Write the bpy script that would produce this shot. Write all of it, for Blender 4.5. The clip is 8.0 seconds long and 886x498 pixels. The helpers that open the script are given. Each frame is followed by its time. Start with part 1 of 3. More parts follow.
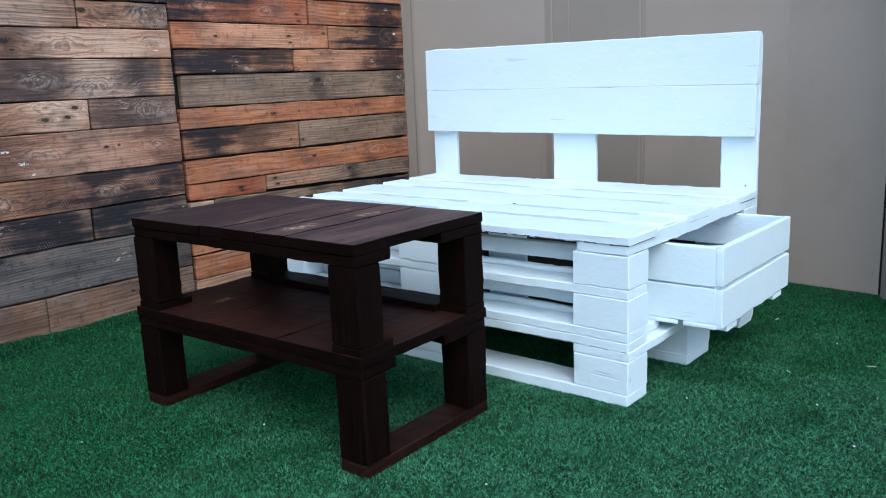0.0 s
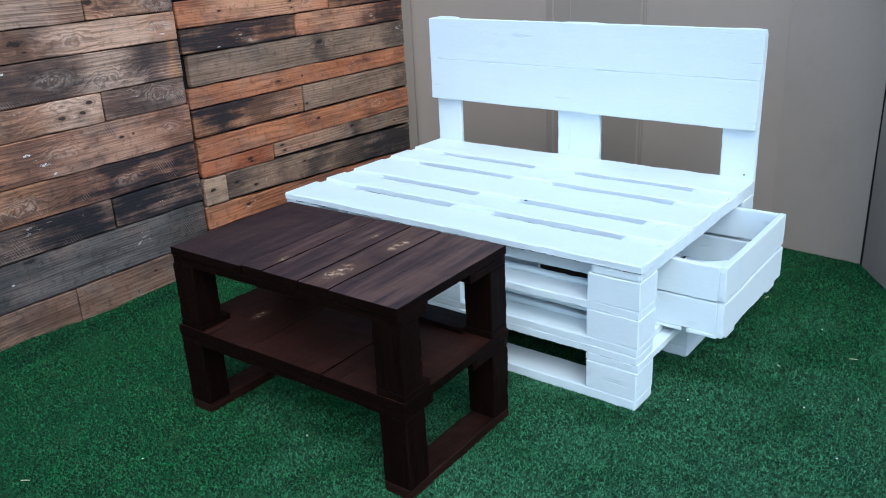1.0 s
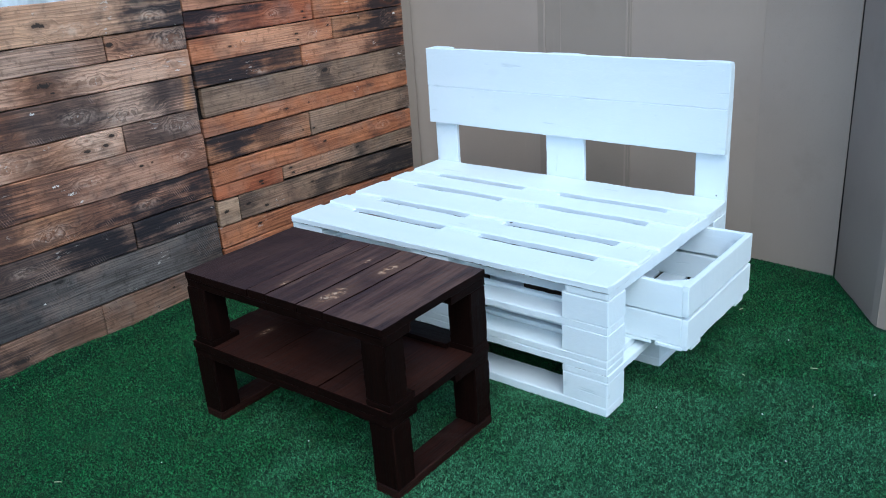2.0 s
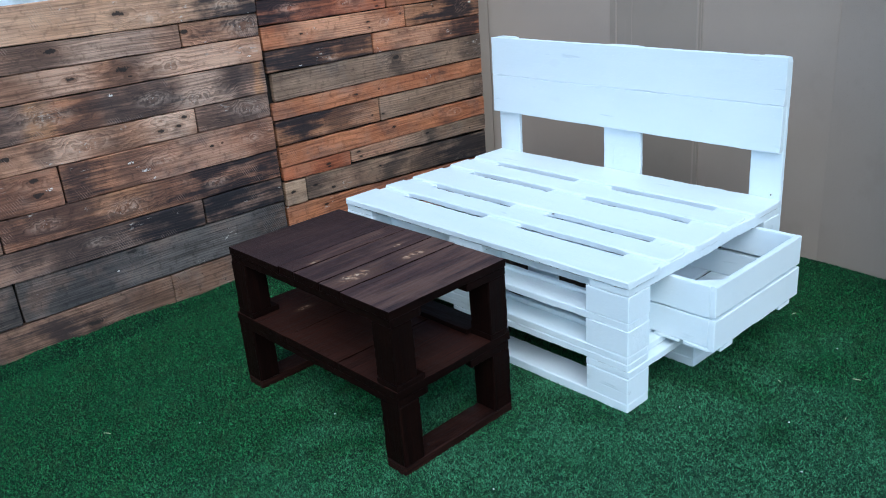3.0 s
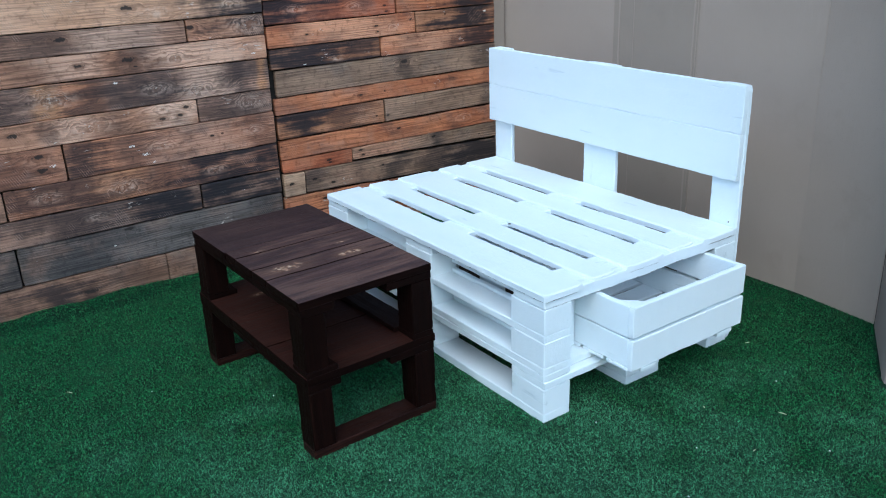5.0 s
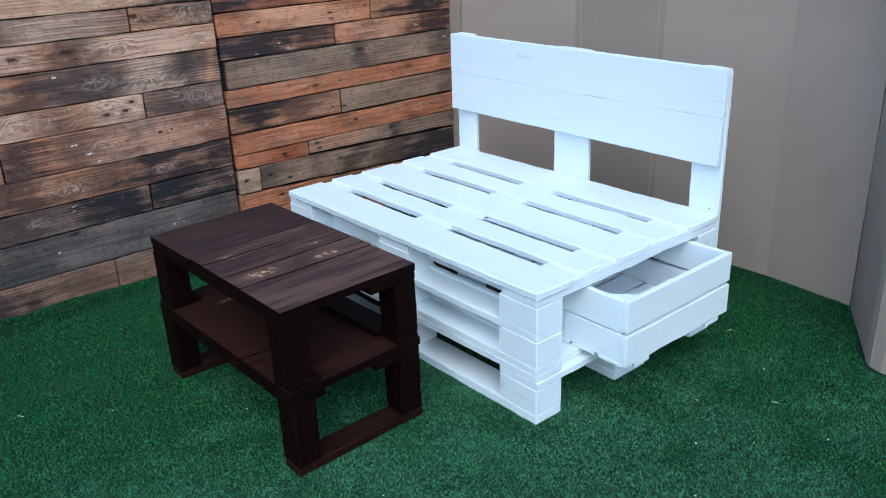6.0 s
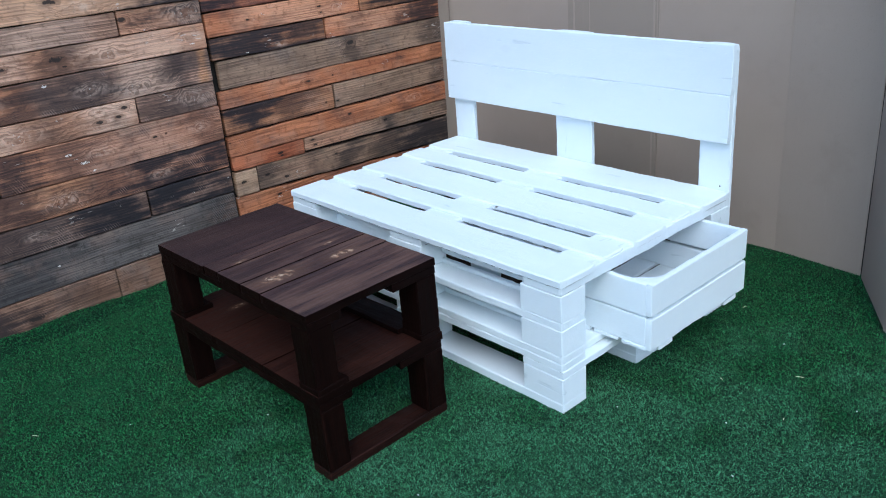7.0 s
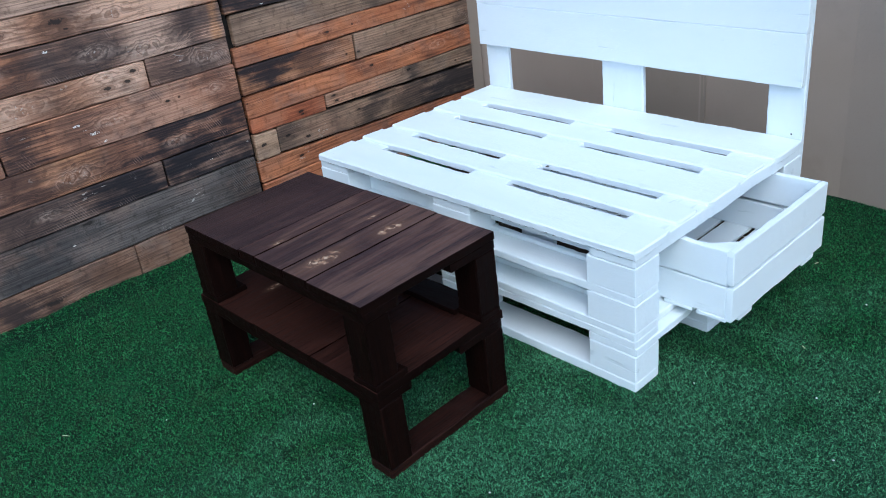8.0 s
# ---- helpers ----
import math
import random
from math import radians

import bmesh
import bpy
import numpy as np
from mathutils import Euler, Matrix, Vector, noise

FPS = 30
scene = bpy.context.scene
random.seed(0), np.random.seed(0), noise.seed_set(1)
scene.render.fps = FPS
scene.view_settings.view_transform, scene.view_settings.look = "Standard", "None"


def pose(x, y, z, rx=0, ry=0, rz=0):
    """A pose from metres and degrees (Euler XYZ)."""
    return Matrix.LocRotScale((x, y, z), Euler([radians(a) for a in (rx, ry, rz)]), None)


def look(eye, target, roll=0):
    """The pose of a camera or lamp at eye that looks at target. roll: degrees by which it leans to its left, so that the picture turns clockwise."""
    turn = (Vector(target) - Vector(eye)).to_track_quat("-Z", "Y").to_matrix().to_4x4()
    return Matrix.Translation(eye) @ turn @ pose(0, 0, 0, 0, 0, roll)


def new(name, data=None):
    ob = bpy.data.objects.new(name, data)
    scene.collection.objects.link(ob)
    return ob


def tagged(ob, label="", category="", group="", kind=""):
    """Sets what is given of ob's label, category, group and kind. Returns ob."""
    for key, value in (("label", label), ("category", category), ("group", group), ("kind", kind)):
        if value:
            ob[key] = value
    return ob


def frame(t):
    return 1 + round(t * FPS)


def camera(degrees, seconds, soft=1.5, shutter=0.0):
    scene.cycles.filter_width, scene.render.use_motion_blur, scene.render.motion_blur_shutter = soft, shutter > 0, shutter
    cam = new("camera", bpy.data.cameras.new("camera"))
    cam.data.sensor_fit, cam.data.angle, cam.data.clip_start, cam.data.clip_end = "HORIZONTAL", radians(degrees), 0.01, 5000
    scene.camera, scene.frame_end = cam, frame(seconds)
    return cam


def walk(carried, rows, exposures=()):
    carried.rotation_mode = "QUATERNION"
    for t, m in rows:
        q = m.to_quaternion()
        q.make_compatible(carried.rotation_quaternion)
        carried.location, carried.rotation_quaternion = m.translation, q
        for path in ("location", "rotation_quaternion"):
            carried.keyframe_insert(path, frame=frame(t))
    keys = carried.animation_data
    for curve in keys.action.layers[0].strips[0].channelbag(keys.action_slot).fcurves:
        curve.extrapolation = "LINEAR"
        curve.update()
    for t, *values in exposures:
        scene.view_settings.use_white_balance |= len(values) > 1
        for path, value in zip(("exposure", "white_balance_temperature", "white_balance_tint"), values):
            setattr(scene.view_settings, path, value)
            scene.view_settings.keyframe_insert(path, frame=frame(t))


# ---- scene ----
cam = camera(56.4, 8.0, soft=1.05)
PATH = [
    (0, (0.113, 0.207, 0.73), (-1.135, 1.717, 0.326), -2.3),
    (0.3, (0.07, 0.232, 0.819), (-1.147, 1.691, 0.195), -2.8),
    (0.5, (0.052, 0.232, 0.908), (-1.15, 1.667, 0.202), -2.9),
    (1, (0.045, 0.134, 1.124), (-1.11, 1.601, 0.407), -2.8),
    (1.2, (0.049, 0.069, 1.184), (-1.077, 1.56, 0.47), -2.8),
    (2.3, (0.317, 0.061, 1.262), (-0.933, 1.444, 0.538), -4.2),
    (2.5, (0.368, 0.087, 1.272), (-0.927, 1.425, 0.543), -4.3),
    (2.7, (0.406, 0.114, 1.258), (-0.951, 1.395, 0.537), -4.7),
    (3, (0.441, 0.195, 1.257), (-0.959, 1.423, 0.528), -4.4),
    (3.2, (0.459, 0.254, 1.235), (-0.941, 1.485, 0.51), -3.5),
    (3.5, (0.494, 0.323, 1.268), (-0.904, 1.539, 0.517), -2.8),
    (4, (0.61, 0.415, 1.273), (-0.848, 1.557, 0.518), -2.3),
    (4.5, (0.764, 0.467, 1.29), (-0.758, 1.538, 0.558), -2.1),
    (4.7, (0.79, 0.469, 1.288), (-0.746, 1.527, 0.566), -2.2),
    (5.8, (0.653, 0.452, 1.265), (-0.831, 1.572, 0.528), -2.2),
    (6, (0.603, 0.437, 1.27), (-0.825, 1.616, 0.515), -2.3),
    (6.2, (0.571, 0.414, 1.256), (-0.822, 1.637, 0.504), -2.5),
    (6.5, (0.552, 0.399, 1.279), (-0.832, 1.623, 0.513), -3.7),
    (7, (0.509, 0.383, 1.274), (-0.878, 1.593, 0.491), -4.8),
    (7.3, (0.452, 0.395, 1.265), (-0.922, 1.575, 0.415), -5.6),
    (7.5, (0.382, 0.407, 1.265), (-0.977, 1.569, 0.367), -6.1),
    (7.7, (0.321, 0.421, 1.247), (-1.038, 1.586, 0.349), -6.5),
    (8, (0.262, 0.435, 1.279), (-1.091, 1.589, 0.364), -7.3),
]
walk(cam, [(t, look(eye, target, roll)) for t, eye, target, roll in PATH],
     exposures=[(0.0, 0.94, 5330, -1), (0.6, 0.90, 5300, -1), (1.4, 0.85, 5330, -1), (2.6, 0.81, 5250, -2), (5.4, 0.81, 5250, -2), (6.4, 0.82, 5380, 2), (8.0, 0.85, 5380, 2)])

# ---------------------------------------------------------------- light
SUN_HIGH, SUN_FROM = 50.0, 132.0          # degrees: height, and compass turn of the sun
world = bpy.data.worlds.new("sky")
scene.world = world
world.use_nodes = True
wn, wl = world.node_tree.nodes, world.node_tree.links
sky = wn.new("ShaderNodeTexSky")
sky.sky_type, sky.sun_disc = "NISHITA", False
sky.sun_elevation, sky.sun_rotation = radians(SUN_HIGH), radians(SUN_FROM)
sky.air_density, sky.dust_density, sky.ozone_density = 1.0, 2.0, 1.0
wn["Background"].inputs["Strength"].default_value = 0.124
wl.new(sky.outputs["Color"], wn["Background"].inputs["Color"])

sun = new("sun", bpy.data.lights.new("sun", "SUN"))
sun.data.energy, sun.data.angle, sun.data.color = 0.82, radians(50), (1.0, 0.95, 0.88)
sun_way = Vector((math.sin(radians(SUN_FROM)) * math.cos(radians(SUN_HIGH)),
                  math.cos(radians(SUN_FROM)) * math.cos(radians(SUN_HIGH)), math.sin(radians(SUN_HIGH))))
sun.matrix_world = look(sun_way * 20, (0, 0, 0))


# ---------------------------------------------------------------- node helpers
class Tree:
    """Short hand for one node material."""

    def __init__(self, name, rough=0.6, spec=0.4):
        self.mat = bpy.data.materials.new(name)
        self.mat.use_nodes = True
        self.nodes, self.links = self.mat.node_tree.nodes, self.mat.node_tree.links
        self.bsdf = self.nodes["Principled BSDF"]
        self.bsdf.inputs["Roughness"].default_value = rough
        self.bsdf.inputs["Specular IOR Level"].default_value = spec

    def put(self, socket, value):
        if isinstance(value, bpy.types.NodeSocket):
            self.links.new(value, socket)
        elif isinstance(value, tuple) and len(value) == 3 and socket.type == "RGBA":
            socket.default_value = (*value, 1)
        else:
            socket.default_value = value

    def coords(self, spread=0.0):
        """Object coordinates, shifted at random from object to object."""
        c = self.nodes.new("ShaderNodeTexCoord").outputs["Object"]
        if not spread:
            return c
        r = self.nodes.new("ShaderNodeObjectInfo").outputs["Random"]
        comb = self.nodes.new("ShaderNodeCombineXYZ")
        for i, k in enumerate((37.0, 53.0, 71.0)):
            self.put(comb.inputs[i], self.math("MULTIPLY", r, k * spread))
        return self.vec("ADD", c, comb.outputs[0])

    def vec(self, op, a, b):
        n = self.nodes.new("ShaderNodeVectorMath")
        n.operation = op
        self.put(n.inputs[0], a), self.put(n.inputs[1], b)
        return n.outputs[0]

    def math(self, op, a, b=0.0, clamp=False):
        n = self.nodes.new("ShaderNodeMath")
        n.operation, n.use_clamp = op, clamp
        self.put(n.inputs[0], a), self.put(n.inputs[1], b)
        return n.outputs[0]

    def noise(self, co, scale, detail=4.0, rough=0.55, warp=0.0):
        n = self.nodes.new("ShaderNodeTexNoise")
        self.put(n.inputs["Vector"], co)
        for key, v in (("Scale", scale), ("Detail", detail), ("Roughness", rough), ("Distortion", warp)):
            n.inputs[key].default_value = v
        return n.outputs["Fac"]

    def spots(self, co, scale, rand=1.0):
        n = self.nodes.new("ShaderNodeTexVoronoi")
        self.put(n.inputs["Vector"], co)
        n.inputs["Scale"].default_value, n.inputs["Randomness"].default_value = scale, rand
        return n.outputs["Distance"]

    def step(self, x, lo, hi, a=0.0, b=1.0):
        n = self.nodes.new("ShaderNodeMapRange")
        n.interpolation_type = "SMOOTHSTEP"
        for i, v in enumerate((x, lo, hi, a, b)):
            self.put(n.inputs[i], v)
        return n.outputs[0]

    def mix(self, f, a, b, mode="MIX"):
        n = self.nodes.new("ShaderNodeMix")
        n.data_type, n.blend_type = "RGBA", mode
        self.put(n.inputs[0], f), self.put(n.inputs[6], a), self.put(n.inputs[7], b)
        return n.outputs[2]

    def bump(self, height, strength=0.3, dist=0.002):
        n = self.nodes.new("ShaderNodeBump")
        self.put(n.inputs["Height"], height)
        n.inputs["Strength"].default_value, n.inputs["Distance"].default_value = strength, dist
        self.put(self.bsdf.inputs["Normal"], n.outputs[0])

    def colour(self, c):
        self.put(self.bsdf.inputs["Base Color"], c)
        return self.mat

    def rough(self, r):
        self.put(self.bsdf.inputs["Roughness"], r)


def along(axis, k, fine=1.0):
    """Stretches the grain along one axis of a board."""
    v = [fine, fine, fine]
    v["xyz".index(axis)] = k
    return tuple(v)


def lighter(c, k):
    """A lighter tone of the same hue."""
    k = min(k, 0.84 / max(c))
    return tuple(k * v for v in c)


# ---------------------------------------------------------------- materials
def white_paint(axis):
    t = Tree("white_paint_" + axis, 0.5, 0.3)
    co = t.coords(1.0)
    grain = t.noise(t.vec("MULTIPLY", co, along(axis, 0.06)), 60, 4, 0.55)
    crack = t.noise(t.vec("MULTIPLY", co, along(axis, 0.10)), 34, 3, 0.5, 0.5)
    broad = t.noise(t.vec("MULTIPLY", co, along(axis, 0.3)), 7, 3)
    knot = t.step(t.spots(t.vec("MULTIPLY", co, along(axis, 0.55)), 6.0), 0.05, 0.12, 1.0, 0.0)
    line = t.math("MULTIPLY", t.step(crack, 0.655, 0.685), t.step(t.noise(co, 8, 2), 0.50, 0.60))
    c = t.mix(t.step(broad, 0.35, 0.75), (0.786, 0.848, 0.880), (0.750, 0.816, 0.852))
    c = t.mix(t.math("MULTIPLY", t.step(grain, 0.62, 0.80), 0.10), c, (0.66, 0.74, 0.77))
    c = t.mix(t.math("MULTIPLY", line, 0.30), c, (0.46, 0.53, 0.56))
    c = t.mix(t.math("MULTIPLY", knot, 0.10), c, (0.6, 0.62, 0.58))
    t.rough(t.step(broad, 0.3, 0.7, 0.40, 0.58))
    dent = t.noise(co, 70, 4, 0.6)
    lump = t.noise(co, 22, 3, 0.55)
    high = t.math("ADD", t.math("MULTIPLY", grain, 0.45), t.math("ADD", t.math("MULTIPLY", dent, 0.8), lump))
    high = t.math("SUBTRACT", high, t.math("MULTIPLY", line, 0.8))
    dab = t.noise(t.vec("MULTIPLY", co, along(axis, 0.35)), 120, 3, 0.6, 0.8)
    high = t.math("ADD", high, t.math("MULTIPLY", dab, 0.35))
    t.bump(t.math("ADD", high, t.math("MULTIPLY", knot, 0.4)), 0.48, 0.0024)
    return t.colour(c)


def raw_wood(axis, dim=1.0):
    """Unpainted, dusty pallet wood, where the brush did not reach; its tone is darkened for the shade inside the sofa.
    """
    t = Tree(("raw_wood_" if dim == 1.0 else "shaded_raw_wood_") + axis, 0.8, 0.2)
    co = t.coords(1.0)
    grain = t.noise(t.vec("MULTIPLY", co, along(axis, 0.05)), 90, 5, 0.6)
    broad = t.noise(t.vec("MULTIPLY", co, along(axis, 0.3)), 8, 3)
    c = t.mix(t.step(grain, 0.3, 0.7), lighter((0.095, 0.066, 0.045), dim), lighter((0.165, 0.120, 0.085), dim))
    c = t.mix(t.step(broad, 0.4, 0.7, 0.0, 0.5), c, lighter((0.070, 0.056, 0.046), dim))
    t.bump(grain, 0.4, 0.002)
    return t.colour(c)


def dark_stain(axis, knots=(), tone=(1.0, 1.0, 1.0), pale=0.0, gloss=0.0):
    """Walnut-stained softwood; knots: places on the board, in its own metres; pale: how far the stain is rubbed thin."""
    t = Tree("dark_stained_wood_" + axis, 0.45, 0.32)
    own = t.coords()
    co = t.coords(1.0)
    grain = t.noise(t.vec("MULTIPLY", co, along(axis, 0.045)), 120, 6, 0.7, 0.2)
    broad = t.noise(t.vec("MULTIPLY", co, along(axis, 0.18)), 12, 3, 0.6)
    fine = t.noise(t.vec("MULTIPLY", co, along(axis, 0.03)), 260, 3, 0.6)
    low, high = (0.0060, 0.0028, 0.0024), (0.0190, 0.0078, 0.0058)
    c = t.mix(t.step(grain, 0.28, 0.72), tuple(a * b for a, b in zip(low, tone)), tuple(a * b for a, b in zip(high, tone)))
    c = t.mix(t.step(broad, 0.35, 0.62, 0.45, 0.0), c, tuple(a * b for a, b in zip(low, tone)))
    c = t.mix(t.step(fine, 0.50, 0.66, 0.0, 0.65), c, (0.0035, 0.0018, 0.0016))
    if pale:
        rub = t.noise(t.vec("MULTIPLY", co, along(axis, 0.07)), 42, 4, 0.6)
        patch = t.step(t.noise(co, 7, 2), 0.30, 0.55)
        c = t.mix(t.math("MULTIPLY", t.math("MULTIPLY", t.step(rub, 0.44, 0.60), patch), pale), c, (0.175, 0.096, 0.066))
    for x, y, size in knots:
        d = t.vec("MULTIPLY", t.vec("SUBTRACT", own, (x, y, 0.0)), (1.0 / size, 0.42 / size, 0.0))
        n = t.nodes.new("ShaderNodeVectorMath")
        n.operation = "LENGTH"
        t.put(n.inputs[0], d)
        ragged = t.math("ADD", n.outputs["Value"], t.math("MULTIPLY", t.math("SUBTRACT", t.noise(co, 40, 2, 0.5), 0.5), 1.8))
        halo = t.step(ragged, 0.4, 3.2, 0.75, 0.0)
        c = t.mix(halo, c, (0.120, 0.062, 0.038))
        heart = t.math("MULTIPLY", t.step(ragged, 1.5, 0.8), t.step(t.noise(co, 75, 3, 0.6), 0.44, 0.60))
        c = t.mix(heart, c, (0.34, 0.20, 0.12))
        chip = t.math("MULTIPLY", t.step(ragged, 1.25, 0.7), t.step(t.noise(t.vec("ADD", co, (3.0, 5.0, 1.0)), 95, 2, 0.5), 0.55, 0.61))
        c = t.mix(chip, c, (0.55, 0.40, 0.27))
    t.rough(t.step(grain, 0.3, 0.7, 0.42 - gloss, 0.62 - gloss))
    t.bsdf.inputs["Specular IOR Level"].default_value = 0.09 + 4 * gloss
    t.bump(t.math("ADD", grain, t.math("MULTIPLY", fine, 0.4)), 0.45, 0.002)
    return t.colour(c)


def old_plank(name, base, dark, burns=(), tints=(), knots=(), grain=1.0, ridge=0.4, contrast=1.0):
    """Reclaimed plank along y. burns: (centre, half length, strength); tints: the same with a colour;
    knots: (along, up, size, kind); all in the plank's own metres. grain: growth rings' density; ridge: worn pale ridges."""
    t = Tree("old_plank_" + name, 0.72, 0.25)
    own = t.coords()
    co = t.vec("ADD", own, (0.0, random.uniform(-40, 40), random.uniform(-40, 40)))
    flat = t.vec("MULTIPLY", co, (0.0, 1.0, 1.0))
    sep = t.nodes.new("ShaderNodeSeparateXYZ")
    t.put(sep.inputs[0], own)
    along_y, up = sep.outputs[1], sep.outputs[2]

    def run(k, scale, detail=4.0, rough=0.6, warp=0.0):
        return t.noise(t.vec("MULTIPLY", flat, (0.0, k, 1.0)), scale, detail, rough, warp)

    fibre = run(0.025, 330, 3, 0.65)
    lines = run(0.020, 120, 4, 0.65)
    streak = run(0.10, 26, 4, 0.62)
    broad = run(0.28, 9, 4, 0.6)
    sway = run(0.35, 4.5, 2, 0.5)
    cloud = t.noise(flat, 7.5, 4, 0.62)
    dirt = t.noise(flat, 38, 3, 0.65)
    # growth rings run along the plank and close round the knots
    dens = 95.0 * grain
    phase = t.math("ADD", t.math("MULTIPLY", up, dens), t.math("MULTIPLY", sway, 4.5))
    rims = []
    for ky, kz, size, kind in knots:
        d = t.vec("MULTIPLY", t.vec("SUBTRACT", own, (0.0, ky, kz)), (0.0, 0.30 if kind == "chip" else 0.40, 1.0))
        n = t.nodes.new("ShaderNodeVectorMath")
        n.operation = "LENGTH"
        t.put(n.inputs[0], d)
        reach = t.math("ADD", n.outputs["Value"], t.math("MULTIPLY", t.math("SUBTRACT", t.noise(flat, 38, 3, 0.65), 0.5), 2.6 * size))
        soft = t.math("ADD", n.outputs["Value"], t.math("MULTIPLY", t.math("SUBTRACT", t.noise(flat, 21, 2, 0.5), 0.5), 3.4 * size))
        rims.append((reach, size, kind))
        if kind in ("pale", "dark"):
            hold = t.step(soft, 0.8 * size, 4.2 * size, 0.75, 0.0)
            gap = t.math("SUBTRACT", t.math("MULTIPLY", soft, 1.1 * dens), phase)
            phase = t.math("ADD", phase, t.math("MULTIPLY", hold, gap))
    phase = t.math("ADD", phase, t.math("ADD", t.math("MULTIPLY", lines, 0.9), t.math("MULTIPLY", streak, 0.8)))
    ring = t.math("FRACT", phase)
    late = t.math("MULTIPLY", t.step(ring, 0.35, 0.88), t.step(ring, 1.0, 0.92))
    clear = t.step(run(0.4, 6, 3), 0.34, 0.66, 0.08 * contrast, 0.62 * contrast)
    crest = t.math("MULTIPLY", t.step(ring, 0.02, 0.10), t.step(ring, 0.30, 0.12))
    crest = t.math("MULTIPLY", crest, t.step(run(0.5, 8, 3), 0.46, 0.66, 0.05, 1.0))
    c = t.mix(t.step(broad, 0.30, 0.68), base, dark)
    c = t.mix(t.step(cloud, 0.42, 0.66, 0.0, 0.45), c, t.mix(t.step(sway, 0.42, 0.58), (0.250, 0.200, 0.170), (0.40, 0.215, 0.135)))
    c = t.mix(t.step(run(0.16, 16, 3, 0.6), 0.50, 0.66, 0.0, 0.5 * contrast), c, tuple(0.50 * v for v in dark))
    c = t.mix(t.step(run(0.12, 19, 3, 0.6), 0.52, 0.70, 0.0, 0.42), c, lighter(base, 1.35))
    for at, half, much, shade in tints:
        d = t.math("DIVIDE", t.math("ABSOLUTE", t.math("SUBTRACT", along_y, at)), half)
        d = t.math("ADD", d, t.math("MULTIPLY", t.math("SUBTRACT", broad, 0.5), 2.2))
        c = t.mix(t.step(d, 0.35, 1.25, much, 0.0), c, shade)
    c = t.mix(t.math("MULTIPLY", late, clear), c, tuple(0.34 * v for v in dark))
    c = t.mix(t.step(lines, 0.49, 0.61, 0.0, 0.52), c, tuple(0.36 * v for v in dark))
    c = t.mix(t.step(fibre, 0.50, 0.68, 0.0, 0.50), c, tuple(0.38 * v for v in dark))
    c = t.mix(t.step(fibre, 0.46, 0.30, 0.0, 0.32), c, lighter(base, 1.4))
    c = t.mix(t.step(dirt, 0.52, 0.68, 0.0, 0.45), c, tuple(0.32 * v for v in dark))
    c = t.mix(t.math("MULTIPLY", crest, min(1.0, 1.3 * ridge)), c, lighter(base, 1.7))
    # scorched stretches, soft along the plank and broken by the grain
    ragged = t.math("ADD", t.math("MULTIPLY", t.math("SUBTRACT", run(0.07, 34, 4, 0.65), 0.5), 5.4),
                    t.math("MULTIPLY", t.math("SUBTRACT", cloud, 0.5), 3.4))
    soot = t.step(t.math("ADD", broad, t.math("MULTIPLY", t.math("SUBTRACT", cloud, 0.5), 0.7)), 0.53, 0.76, 0.0, 0.55)
    for at, half, much in burns:
        slope = t.math("ADD", along_y, t.math("MULTIPLY", up, random.uniform(-0.5, 0.5)))
        d = t.math("DIVIDE", t.math("ABSOLUTE", t.math("SUBTRACT", slope, at)), half)
        soot = t.math("MAXIMUM", soot, t.step(t.math("ADD", d, ragged), 0.15, 1.75, much, 0.0))
    black = t.mix(1.0, c, (0.13, 0.13, 0.15), "MULTIPLY")
    black = t.mix(0.55, black, (0.022, 0.023, 0.029))
    c = t.mix(soot, c, black)
    c = t.mix(t.math("MULTIPLY", t.math("MULTIPLY", crest, soot), 0.8 * ridge), c, tuple(0.42 * v for v in base))
    # knots, nail holes and scrapes
    pale = t.mix(0.5, lighter(base, 1.15), (0.52, 0.44, 0.37))
    for reach, size, kind in rims:
        if kind == "pale":
            swirl = t.math("MULTIPLY", t.step(reach, 2.4 * size, 0.8 * size), t.step(ring, 0.30, 0.75, 0.62, 0.16))
            c = t.mix(t.math("MULTIPLY", swirl, t.step(dirt, 0.36, 0.62, 0.10, 0.95)), c, pale)
            c = t.mix(t.step(reach, 0.26 * size, 0.55 * size, 0.55, 0.0), c, tuple(0.55 * v for v in dark))
            glint = t.math("MULTIPLY", t.step(reach, 1.3 * size, 0.6 * size), t.step(t.noise(flat, 95, 2), 0.63, 0.68))
            c = t.mix(t.math("MULTIPLY", glint, 0.45), c, (0.66, 0.60, 0.53))
        elif kind == "dark":
            c = t.mix(t.step(reach, 2.2 * size, 0.8 * size, 0.0, 0.55), c, tuple(0.32 * v for v in dark))
            c = t.mix(t.step(reach, 0.95 * size, 0.60 * size, 0.0, 0.9), c, (0.022, 0.018, 0.016))
        elif kind == "nail":
            c = t.mix(t.step(reach, 2.4 * size, 0.9 * size, 0.0, 0.40), c, tuple(0.25 * v for v in dark))
            c = t.mix(t.step(reach, 1.0 * size, 0.75 * size, 0.0, 0.92), c, (0.014, 0.011, 0.010))
        else:
            chip = t.math("MULTIPLY", t.step(reach, 0.40 * size, 0.26 * size), t.step(t.noise(flat, 170, 2), 0.42, 0.52))
            c = t.mix(t.math("MULTIPLY", chip, 0.9), c, (0.80, 0.76, 0.70))
    hole = t.spots(t.vec("MULTIPLY", flat, (0.0, 0.75, 1.0)), 16.0)
